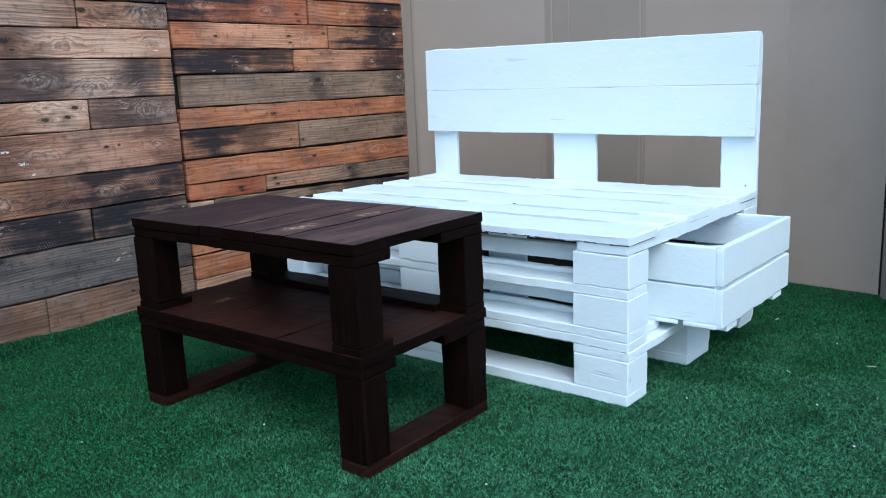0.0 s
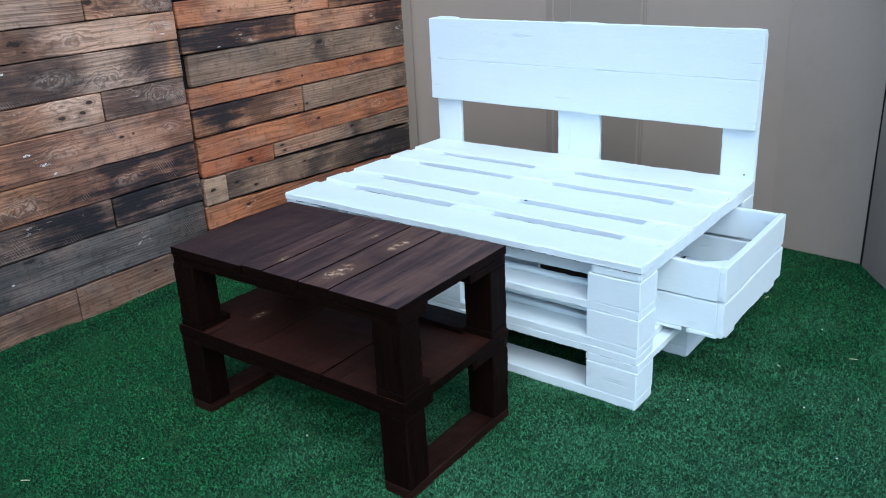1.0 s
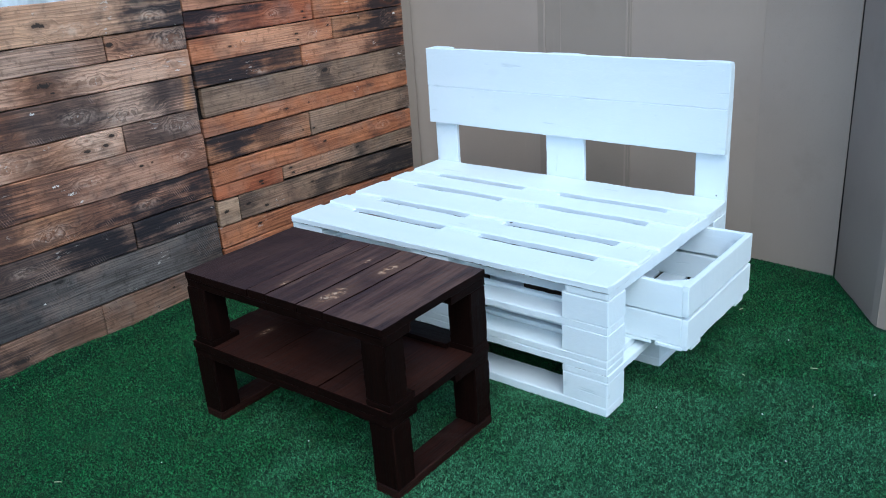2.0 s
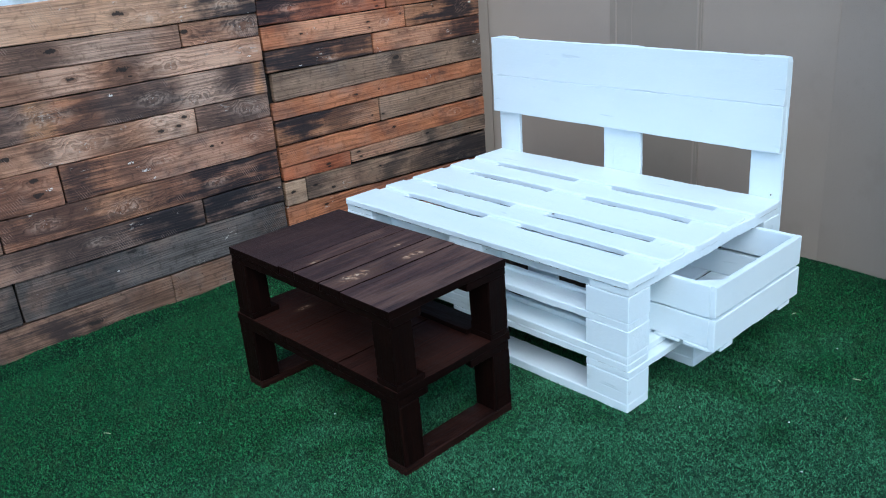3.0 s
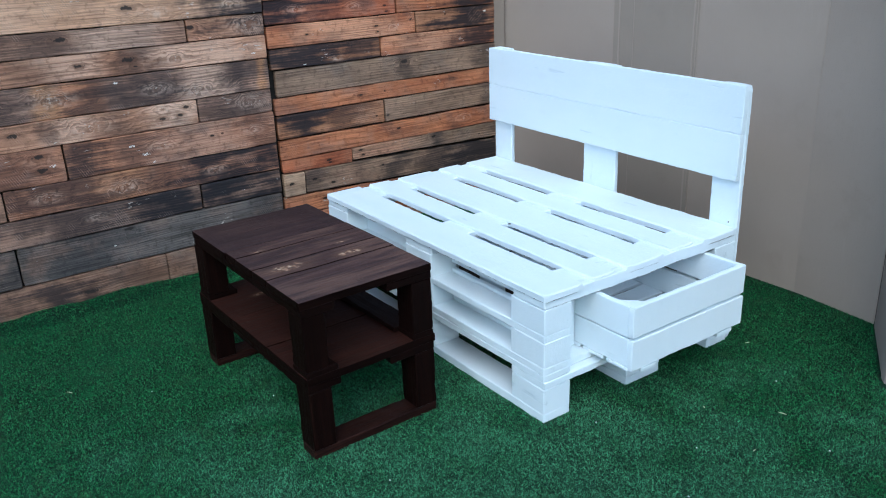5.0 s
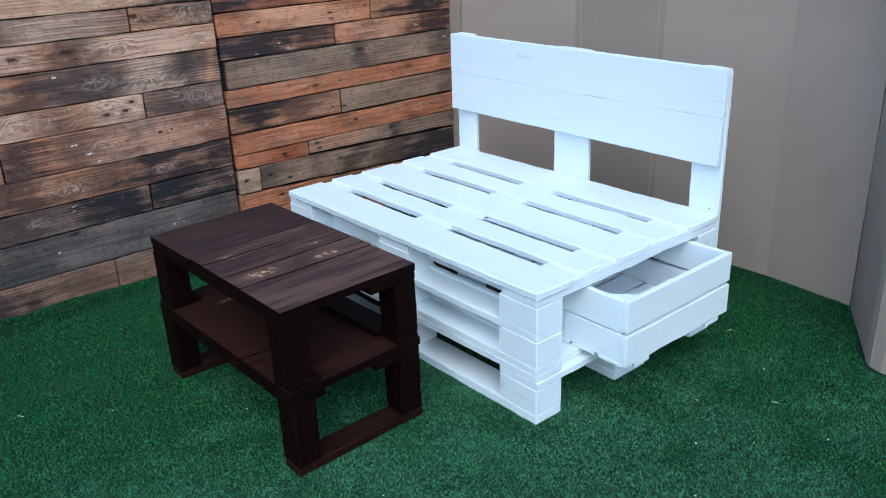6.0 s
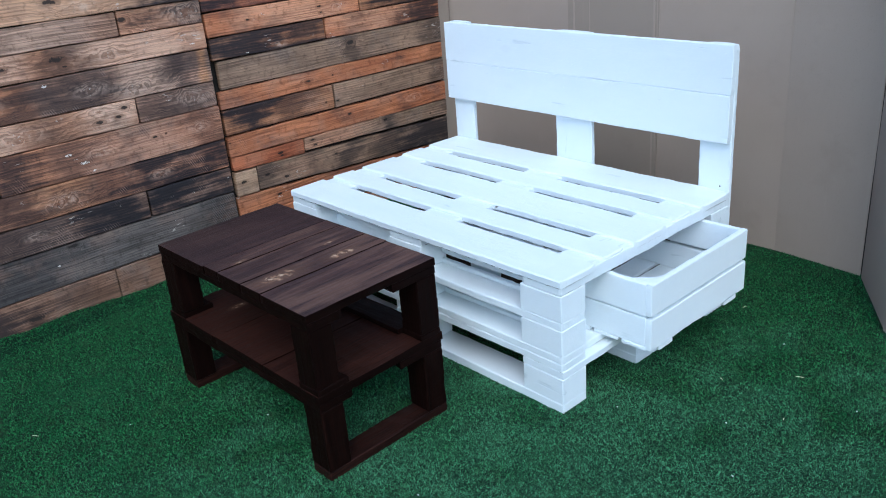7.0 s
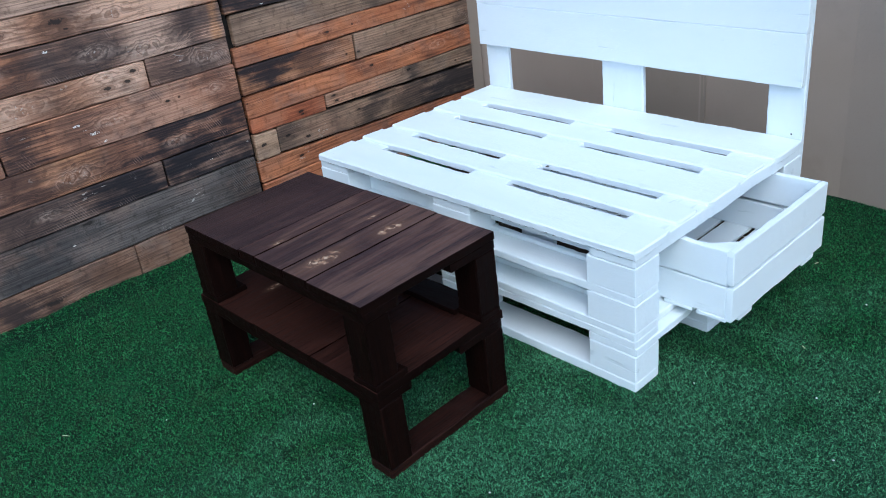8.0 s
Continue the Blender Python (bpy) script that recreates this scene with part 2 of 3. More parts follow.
    hole = t.math("ADD", hole, t.math("MULTIPLY", t.math("SUBTRACT", dirt, 0.5), 0.06))
    c = t.mix(t.math("MULTIPLY", t.step(hole, 0.055, 0.085, 0.85, 0.0), t.step(t.noise(flat, 4.2, 2), 0.47, 0.53)), c, tuple(0.13 * v for v in dark))
    # comb marks of the saw, in patches
    comb = t.math("FRACT", t.math("ADD", t.math("MULTIPLY", along_y, 120.0), t.math("MULTIPLY", up, 60.0)))
    comb = t.math("MULTIPLY", t.step(comb, 0.50, 0.70), t.step(comb, 1.0, 0.85))
    comb = t.math("MULTIPLY", comb, t.step(run(0.8, 7.0, 2), 0.58, 0.66, 0.0, 0.30 + 0.35 * ridge))
    comb = t.math("MULTIPLY", comb, t.step(dirt, 0.40, 0.56))
    c = t.mix(comb, c, tuple(min(0.6, 0.7 * v + 0.10) for v in base))
    scrape = run(0.25, 70, 3, 0.6, 1.6)
    where = t.step(t.noise(flat, 8, 2), 0.60, 0.68)
    c = t.mix(t.math("MULTIPLY", t.step(scrape, 0.62, 0.65), t.math("MULTIPLY", where, 0.6)), c, (0.66, 0.60, 0.53))
    t.rough(t.step(broad, 0.3, 0.7, 0.6, 0.82))
    relief = t.math("SUBTRACT", t.math("ADD", lines, t.math("MULTIPLY", fibre, 0.5)), t.math("MULTIPLY", t.math("MULTIPLY", late, clear), 0.7))
    relief = t.math("ADD", relief, t.math("ADD", t.math("MULTIPLY", crest, 0.3), t.math("MULTIPLY", comb, 0.5)))
    t.bump(relief, 0.5, 0.0025)
    return t.colour(c)


def cardboard(name, tone):
    t = Tree(name, 0.75, 0.2)
    co = t.coords(1.0)
    broad = t.noise(co, 2.2, 4, 0.5)
    flute = t.noise(t.vec("MULTIPLY", co, (1.0, 1.0, 0.01)), 140, 2, 0.5)
    crease = t.noise(t.vec("MULTIPLY", co, (1.0, 1.0, 0.06)), 9, 3, 0.5)
    r = t.nodes.new("ShaderNodeObjectInfo").outputs["Random"]
    c = t.mix(r, tone, tuple(1.10 * v for v in tone))
    c = t.mix(t.step(broad, 0.3, 0.7, 0.0, 0.35), c, tuple(0.82 * v for v in tone))
    c = t.mix(t.math("MULTIPLY", t.step(t.noise(co, 260, 2), 0.55, 0.75), 0.15), c, (0.16, 0.145, 0.13))
    scuff = t.noise(t.vec("MULTIPLY", co, (1.0, 1.0, 0.12)), 26, 4, 0.65)
    c = t.mix(t.step(scuff, 0.60, 0.74, 0.0, 0.12), c, tuple(1.35 * v for v in tone))
    c = t.mix(t.step(t.noise(t.vec("ADD", co, (5.0, 3.0, 9.0)), 5.0, 5, 0.65), 0.54, 0.72, 0.0, 0.22), c, tuple(0.72 * v for v in tone))
    t.bump(t.math("ADD", t.math("MULTIPLY", flute, 0.12), t.math("ADD", crease, t.math("MULTIPLY", scuff, 0.15))), 0.35, 0.006)
    return t.colour(c)


def turf(name, blades):
    t = Tree(name, 0.6, 0.25)
    co = t.coords()
    broad = t.noise(co, 2.3, 3, 0.55)
    patch = t.noise(co, 120, 3, 0.7)
    if blades:
        fine = t.nodes.new("ShaderNodeNewGeometry").outputs["Random Per Island"]
    else:
        fine = t.noise(co, 420, 2)
    c = t.mix(t.step(fine, 0.40, 0.85), (0.0008, 0.0075, 0.0022), (0.016, 0.185, 0.044))
    c = t.mix(t.step(fine, 0.80, 0.84, 0.0, 0.9), c, (0.098, 0.350, 0.1265))
    c = t.mix(t.step(broad, 0.45, 0.66, 0.0, 0.30), c, (0.022, 0.140, 0.0484))
    olive = t.noise(co, 17, 4, 0.65)
    c = t.mix(t.step(olive, 0.52, 0.66, 0.0, 0.50), c, t.mix(fine, (0.006, 0.024, 0.0066), (0.080, 0.165, 0.0605)))
    deep = t.noise(t.vec("ADD", co, (4.1, 2.7, 0.0)), 11, 3, 0.6)
    c = t.mix(t.step(deep, 0.52, 0.64, 0.0, 0.45), c, t.mix(fine, (0.001, 0.014, 0.0033), (0.006, 0.165, 0.0374)))
    c = t.mix(t.step(patch, 0.47, 0.60, 0.0, 0.85), c, (0.0016, 0.014, 0.00528))
    tuft = t.noise(t.vec("ADD", co, (1.7, 8.3, 0.0)), 165, 2, 0.6)
    c = t.mix(t.step(tuft, 0.53, 0.62, 0.0, 0.80), c, t.mix(fine, (0.012, 0.100, 0.0286), (0.088, 0.350, 0.1155)))
    # stronger light in front of the sofa and the table, painted into the turf colour
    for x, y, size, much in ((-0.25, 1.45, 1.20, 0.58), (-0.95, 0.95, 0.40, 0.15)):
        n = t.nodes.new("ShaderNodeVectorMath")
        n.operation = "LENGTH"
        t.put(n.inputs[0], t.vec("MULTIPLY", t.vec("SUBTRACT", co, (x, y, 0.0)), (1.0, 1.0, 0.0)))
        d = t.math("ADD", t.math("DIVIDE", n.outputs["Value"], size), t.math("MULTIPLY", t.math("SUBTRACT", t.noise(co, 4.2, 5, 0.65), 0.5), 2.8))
        sheen = t.math("MULTIPLY", t.step(d, 0.25, 1.1, much, 0.0), t.step(patch, 0.62, 0.42, 0.35, 1.0))
        c = t.mix(sheen, c, t.mix(t.step(fine, 0.25, 0.85), (0.012, 0.050, 0.0242), (0.205, 0.520, 0.286)))
    if not blades:
        c = t.mix(0.80, c, (0.0012, 0.014, 0.0066))
    return t.colour(c)


def plain(name, colour, rough=0.7, scale=40.0):
    t = Tree(name, rough, 0.3)
    n = t.noise(t.coords(1.0), scale, 4)
    t.bump(n, 0.3, 0.001)
    return t.colour(t.mix(t.step(n, 0.3, 0.7), tuple(0.7 * v for v in colour), tuple(1.2 * v for v in colour)))


WHITE = {a: white_paint(a) for a in "xyz"}
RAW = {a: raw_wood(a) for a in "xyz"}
# near-black copy of the raw wood: shade behind slits put into the colour
SHADED_RAW = {a: raw_wood(a, 0.35) for a in "xyz"}
# one stain in copies: legs and rims coloured as shaded, shelf as lit
SHADED_STAIN = {a: dark_stain(a, tone=(0.58, 0.50, 0.48), gloss=-0.012) for a in "xyz"}
RED_STAIN = dark_stain("y", tone=(1.7, 1.5, 1.4))
SHELF_STAIN = dark_stain("y", tone=(2.7, 2.35, 2.2), gloss=-0.005)
SHELF_KNOT_STAIN = dark_stain("y", [(0.015, -0.055, 0.007)], tone=(2.7, 2.35, 2.2), gloss=-0.005)
CARD = cardboard("grey_cardboard", (0.368, 0.296, 0.244))
BROWN_CARD = cardboard("brown_grey_cardboard", (0.310, 0.252, 0.206))
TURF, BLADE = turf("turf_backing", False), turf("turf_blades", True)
BACKING = plain("dark_backing", (0.02, 0.016, 0.013))
PLASTER = plain("white_plaster", (0.70, 0.72, 0.73), 0.85, 12)
SCREW = plain("dull_screw", (0.10, 0.09, 0.08), 0.5, 200)


# ---------------------------------------------------------------- building helpers
def link_mesh(name, verts, faces, mat, parent=None, label="", smooth=False):
    me = bpy.data.meshes.new(name)
    me.from_pydata(verts, [], faces)
    me.materials.append(mat)
    if smooth:
        me.polygons.foreach_set("use_smooth", [True] * len(me.polygons))
    me.update()
    ob = new(name, me)
    if parent:
        ob.parent = parent
    if label:
        tagged(ob, label)
    return ob


def timber(name, lo, hi, mat, parent, axis="x", worn=0.0021, edge=0.0016, steps=14, label="", round_end=0.0,
           slant=(0.0, 0.0), under=None, rim=None, bead=0.0):
    """A sawn board or block from corner lo to corner hi, its grain along axis: worn edges, slightly uneven faces.
    slant: how far the far end's lower and upper edges drop (for wall planks). under: material of the underside; rim: of all but the top; bead: fine unevenness of thick paint."""
    lo, hi = Vector(lo), Vector(hi)
    mid, size = (lo + hi) / 2, hi - lo
    a = "xyz".index(axis)
    b, c = (a + 1) % 3, (a + 2) % 3
    L, hb, hc = size[a], size[b] / 2, size[c] / 2
    e = min(edge, hb * 0.4, hc * 0.4)
    mb, mc = min(2.5 * e, 0.6 * hb), min(2.5 * e, 0.6 * hc)      # the flats begin here
    ring = [(-hb + e, -hc), (-hb + mb, -hc), (hb - mb, -hc), (hb - e, -hc), (hb, -hc + e), (hb, -hc + mc), (hb, hc - mc), (hb, hc - e),
            (hb - e, hc), (hb - mb, hc), (-hb + mb, hc), (-hb + e, hc), (-hb, hc - e), (-hb, hc - mc), (-hb, -hc + mc), (-hb, -hc + e)]
    seed = Vector((random.uniform(-50, 50), random.uniform(-50, 50), random.uniform(-50, 50)))
    cuts = [0.0, e / L] + [i / steps for i in range(1, steps)] + [1 - e / L, 1.0]
    verts, faces = [], []
    for i, u in enumerate(cuts):
        end = 1 - e / min(hb, hc) if i in (0, len(cuts) - 1) else 1.0
        if round_end:
            d = min(u, 1 - u) * L
            fall = 1 - (1 - min(1.0, d / round_end)) ** 2
            wide = (1 - round_end / max(hb, hc)) + round_end / max(hb, hc) * math.sqrt(max(0.0, fall))
        else:
            wide = 1.0
        for k, (pb, pc) in enumerate(ring):
            v = [0.0, 0.0, 0.0]
            v[a], v[b], v[c] = (u - 0.5) * L, pb * end, pc * end
            if hb > hc:
                v[b] *= wide
            else:
                v[c] *= wide
            p = Vector(v)
            n = noise.noise_vector(p * 9 + seed) * worn + noise.noise_vector(p * 46 + seed) * worn * 0.6
            if bead and k % 4 in (0, 3):
                n += noise.noise_vector(p * 150 + seed) * bead
            n[a] *= 0.6
            p += n
            if slant != (0.0, 0.0):
                w = (p[2] / size[2] + 0.5)
                p[2] -= u * (slant[0] * (1 - w) + slant[1] * w)
            verts.append(p)
    k = len(ring)
    for i in range(len(cuts) - 1):
        for j in range(k):
            faces.append((i * k + j, i * k + (j + 1) % k, (i + 1) * k + (j + 1) % k, (i + 1) * k + j))
    faces.append(tuple(range(k - 1, -1, -1)))
    faces.append(tuple(range((len(cuts) - 1) * k, len(cuts) * k)))
    ob = link_mesh(name, verts, faces, mat, parent, label)
    if under or rim:
        ob.data.materials.append(under or rim)
        for p in ob.data.polygons:
            p.material_index = int(p.normal.z < (-0.7 if under else 0.85))
    ob.location = mid - (Vector(parent.location) if parent else Vector())
    return ob


def holder(name, at):
    ob = new(name)
    ob.location = at
    ob.empty_display_size = 0.1
    return ob


# ---------------------------------------------------------------- ground
FLOOR = -0.008
FENCE_X = -2.352


def ground_height(x, y):
    """Flat, and curled up a little where the turf meets the plank wall."""
    near = min(1.0, max(0.0, (-2.262 - x) / 0.085))
    near = near * near * (3 - 2 * near)
    wave = 0.030 + 0.016 * noise.noise(Vector((y * 4.0, 3.1, 0.0))) + 0.006 * noise.noise(Vector((y * 13.0, 7.0, 0.0)))
    return FLOOR + near * wave + 0.0015 * noise.noise(Vector((x * 5, y * 5, 1.0)))


def build_ground():
    xs = [-600.0, -30.0, -2.7] + list(np.linspace(-2.36, -2.2, 9)) + list(np.linspace(-2.1, 0.9, 31)) + [3.0, 30.0, 600.0]
    ys = [-600.0, -30.0, -2.0] + list(np.linspace(-0.5, 3.2, 112)) + [6.0, 30.0, 600.0]
    verts = []
    for y in ys:
        for x in xs:
            inside = -2.5 < x < 1.0 and -0.6 < y < 3.3
            verts.append((x, y, ground_height(x, y) if inside else FLOOR))
    w = len(xs)
    faces = [(j * w + i, j * w + i + 1, (j + 1) * w + i + 1, (j + 1) * w + i) for j in range(len(ys) - 1) for i in range(w - 1)]
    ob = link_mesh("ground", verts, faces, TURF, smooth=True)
    tagged(ob, "green artificial turf laid over flat ground", "ground", kind="structure")


def build_blades(count=1900000):
    rng = np.random.default_rng(7)
    x = rng.uniform(-2.345, 1.10, count * 3)
    y = rng.uniform(-0.55, 3.09, count * 3)
    keep = (x < -0.46) | (y < 3.05 - 1.65 * (x + 0.44)) & (x < -0.22) | (x >= -0.22) & (y < 2.69)
    # thinning out gradually beyond the furniture corner
    out = y - (0.12 + 0.93 * (x + 1.75))
    keep &= rng.uniform(0, 1, len(x)) < np.clip(1 + (out + 0.06) / 0.45, 0.10, 1)
    x, y = x[keep][:count], y[keep][:count]
    n = len(x)
    near = np.clip((-2.262 - x) / 0.085, 0, 1)
    curl = np.where(near > 0)[0]
    z = np.full(n, FLOOR)
    for i in curl:
        z[i] = ground_height(x[i], y[i])
    turn = rng.uniform(0, 2 * np.pi, n)
    tall = rng.uniform(0.0030, 0.0070, n)
    wide = rng.uniform(0.0008, 0.0015, n)
    lean = rng.normal(0, 1.05, (n, 2))
    # the pile lies over in broad sweeps
    lean[:, 0] += 0.35 * np.sin(x * 2.1 + 1.7 * np.sin(y * 1.3))
    lean[:, 1] += 0.3 * np.cos(y * 1.9 + 1.1 * np.sin(x * 2.3))
    co = np.empty((n, 3, 3), dtype=np.float32)
    dx, dy = np.cos(turn) * wide, np.sin(turn) * wide
    co[:, 0] = np.stack([x - dx, y - dy, z - 0.001], 1)
    co[:, 1] = np.stack([x + dx, y + dy, z - 0.001], 1)
    co[:, 2] = np.stack([x + lean[:, 0] * tall, y + lean[:, 1] * tall, z + tall], 1)
    me = bpy.data.meshes.new("grass")
    me.vertices.add(n * 3), me.loops.add(n * 3), me.polygons.add(n)
    me.vertices.foreach_set("co", co.ravel())
    me.loops.foreach_set("vertex_index", np.arange(n * 3, dtype=np.int32))
    me.polygons.foreach_set("loop_start", np.arange(0, n * 3, 3, dtype=np.int32))
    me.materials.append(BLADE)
    me.update(calc_edges=True)
    tagged(new("grass", me), "short dense green blades of artificial turf", "grass", kind="stuff")


build_ground()
build_blades()

# ---------------------------------------------------------------- plank wall
ORANGE, RUST = ((0.74, 0.290, 0.132), (0.47, 0.160, 0.074)), ((0.70, 0.232, 0.105), (0.48, 0.140, 0.066))
TAN, GREY = ((0.86, 0.455, 0.270), (0.60, 0.290, 0.170)), ((0.72, 0.410, 0.265), (0.47, 0.258, 0.168))
BROWN, SLATE = ((0.72, 0.335, 0.190), (0.44, 0.192, 0.112)), ((0.300, 0.232, 0.196), (0.170, 0.136, 0.118))
DUN = ((0.450, 0.290, 0.190), (0.290, 0.182, 0.120))
FOX = ((0.64, 0.300, 0.150), (0.42, 0.175, 0.085))
HONEY = ((0.88, 0.555, 0.365), (0.74, 0.420, 0.262))
UMBER = ((0.540, 0.318, 0.220), (0.325, 0.190, 0.136))
CREAM = ((0.86, 0.57, 0.37), (0.66, 0.42, 0.26))

# z from, z to, then pieces: y from, y to, tones, rings, ridges, burns (y, half length, strength), tints (the same and a colour)
WARM, TAWNY = (0.50, 0.205, 0.095), (0.56, 0.270, 0.120)
PALE, ASH = (0.78, 0.520, 0.375), (0.210, 0.195, 0.185)
LEFT_LOW = [
    (-0.008, 0.127, [(-0.60, 1.301, GREY, 1.0, 0.3, [(0.88, 0.10, 0.85), (0.45, 0.2, 0.5)], []),
                     (1.305, 1.818, GREY, 0.8, 0.1, [], [])]),
    (0.132, 0.273, [(-0.60, 0.784, SLATE, 1.1, 0.6, [(0.3, 0.3, 0.6)], []),
                    (0.790, 1.818, SLATE, 1.1, 0.7, [(1.05, 0.10, 0.45), (1.75, 0.05, 0.4)], [(1.3, 0.5, 0.4, ASH)])]),
    (0.278, 0.375, [(-0.60, 1.474, UMBER, 1.0, 0.5, [(1.36, 0.20, 1.0), (1.05, 0.22, 0.75), (0.2, 0.3, 0.6)], []),
                    (1.481, 1.818, UMBER, 0.9, 0.3, [(1.58, 0.18, 1.0)], [])]),
    (0.379, 0.486, [(-0.60, 0.784, GREY, 1.0, 0.5, [(0.3, 0.2, 0.6)], []),
                    (0.789, 1.818, BROWN, 1.2, 0.6, [(1.64, 0.24, 1.0), (1.00, 0.18, 0.75), (1.33, 0.10, 0.45)], [(1.2, 0.14, 0.4, TAWNY)])]),
    (0.489, 0.616, [(-0.60, 1.004, BROWN, 0.8, 0.3, [(0.4, 0.15, 0.5), (0.80, 0.12, 0.45)], []),
                    (1.010, 1.818, BROWN, 1.0, 0.4, [(1.06, 0.10, 0.9), (1.24, 0.08, 0.6), (1.76, 0.05, 0.4)], [(1.10, 0.08, 0.4, WARM), (1.50, 0.20, 0.30, PALE)])]),
]
LEFT_HIGH = [
    (0.619, 0.709, [(-0.60, 1.508, TAN, 0.8, 0.5, [(1.20, 0.06, 0.4), (0.97, 0.03, 0.6)], [(1.42, 0.10, 0.8, PALE), (1.05, 0.10, 0.5, PALE)]),
                    (1.515, 1.818, UMBER, 0.9, 0.8, [(1.62, 0.16, 0.55)], [])]),
    (0.712, 0.829, [(-0.60, 1.817, UMBER, 1.1, 0.7, [(1.31, 0.13, 0.75), (1.13, 0.07, 0.75), (1.69, 0.045, 0.7), (0.8, 0.1, 0.6)],
                     [(1.09, 0.10, 0.8, WARM), (1.785, 0.028, 0.9, TAWNY), (0.98, 0.05, 0.7, TAWNY), (1.58, 0.12, 0.55, PALE)])]),
    (0.833, 0.920, [(-0.60, 1.819, TAN, 0.7, 0.25, [(1.30, 0.05, 0.6), (0.95, 0.08, 0.4)], [(1.52, 0.22, 0.55, PALE), (1.10, 0.12, 0.45, PALE)])]),
    (0.924, 1.003, [(-0.60, 1.506, GREY, 1.1, 0.5, [(1.02, 0.14, 0.6), (1.35, 0.08, 0.3)], [(1.28, 0.16, 0.6, PALE)]),
                    (1.513, 1.818, TAN, 0.8, 0.5, [(1.745, 0.13, 1.0)], [])]),
    (1.007, 1.124, [(-0.60, 1.819, HONEY, 0.9, 0.5, [(1.75, 0.15, 1.0), (1.62, 0.05, 0.4)], [(1.3, 0.4, 0.35, TAWNY)])]),
]
RIGHT_LOW = [
    (-0.008, 0.067, [(1.832, 2.975, GREY, 1.0, 0.2, [], [])]),
    (0.071, 0.152, [(1.834, 2.975, ORANGE, 0.8, 0.1, [], [])]),
    (0.157, 0.242, [(1.832, 2.975, ORANGE, 0.8, 0.1, [(2.35, 0.1, 0.4)], [])]),
    (0.248, 0.345, [(1.834, 1.931, CREAM, 0.6, 0.0, [], []),
                    (1.937, 2.975, DUN, 1.0, 0.3, [(2.40, 0.06, 0.75), (2.62, 0.09, 0.7), (2.85, 0.2, 0.95), (1.97, 0.05, 0.55), (2.2, 0.05, 0.5)], [])]),
    (0.350, 0.403, [(1.836, 2.167, RUST, 0.7, 0.1, [], []), (2.172, 2.976, DUN, 0.9, 0.5, [(2.62, 0.03, 0.7)], [(2.35, 0.18, 0.6, TAN[1])])]),
    (0.408, 0.487, [(1.832, 2.974, ORANGE, 0.55, 0.1, [], [])]),
]
RIGHT_HIGH = [
    (0.493, 0.589, [(1.834, 2.345, FOX, 1.4, 0.2, [(1.955, 0.09, 1.0), (2.13, 0.10, 0.65)], []),
                    (2.352, 2.976, DUN, 1.1, 0.4, [(2.95, 0.05, 0.5)], [])]),
    (0.594, 0.663, [(1.832, 2.974, ORANGE, 0.55, 0.1, [(2.93, 0.03, 0.3)], [])]),
    (0.668, 0.773, [(1.846, 2.976, DUN, 1.0, 0.3, [(2.93, 0.07, 0.6), (2.46, 0.03, 0.5)], [])]),
    (0.778, 0.859, [(1.832, 2.341, FOX, 1.1, 0.2, [(1.95, 0.30, 1.0), (2.25, 0.14, 0.85)], []),
                    (2.349, 2.974, ORANGE, 0.8, 0.2, [(2.86, 0.14, 0.95), (2.5, 0.06, 0.45)], [(2.55, 0.2, 0.5, HONEY[1])])]),
    (0.864, 0.949, [(1.828, 2.529, ORANGE, 1.25, 0.5, [], [(2.2, 0.3, 0.5, HONEY[1])]), (2.535, 2.976, FOX, 0.9, 0.2, [(2.83, 0.17, 1.0)], [])]),
    (0.954, 1.045, [(1.826, 2.433, RUST, 0.8, 0.2, [(1.86, 0.20, 1.0), (2.05, 0.10, 0.6)], []),
                    (2.440, 2.974, ORANGE, 0.8, 0.1, [(2.86, 0.13, 1.0)], [])]),
    (1.050, 1.128, [(1.826, 2.974, BROWN, 0.9, 0.3, [(2.2, 0.2, 0.6)], [])]),
]
# knots: y, z, size
PALE_KNOTS = [
    (1.692, 1.050, 0.013), (1.758, 0.968, 0.024), (1.400, 1.040, 0.014), (1.372, 0.769, 0.016), (1.518, 0.745, 0.018),
    (1.005, 0.775, 0.020), (1.381, 0.692, 0.012), (1.102, 0.664, 0.020), (1.731, 0.672, 0.020), (1.352, 0.557, 0.013),
    (1.779, 0.883, 0.011), (1.546, 0.426, 0.012), (1.191, 0.425, 0.018), (0.926, 0.438, 0.014), (1.076, 0.335, 0.010),
    (1.722, 0.560, 0.012), (1.957, 1.005, 0.012), (2.226, 1.000, 0.009), (2.423, 0.900, 0.010),
    (2.129, 0.795, 0.008), (2.775, 0.449, 0.012), (1.450, 0.872, 0.012),
]
DARK_KNOTS = [
    (1.307, 1.062, 0.009), (1.526, 0.975, 0.008), (1.066, 0.975, 0.010), (1.287, 0.884, 0.011), (1.309, 0.858, 0.005),
    (1.373, 0.656, 0.006), (1.466, 0.688, 0.006), (1.439, 0.661, 0.006), (0.857, 0.673, 0.009), (0.925, 0.588, 0.009),
    (0.930, 0.540, 0.009), (1.184, 0.262, 0.006), (1.004, 0.050, 0.011), (2.462, 0.745, 0.009), (2.231, 0.627, 0.006),
    (2.890, 0.985, 0.012), (2.680, 0.070, 0.008), (1.115, 0.880, 0.007),
]
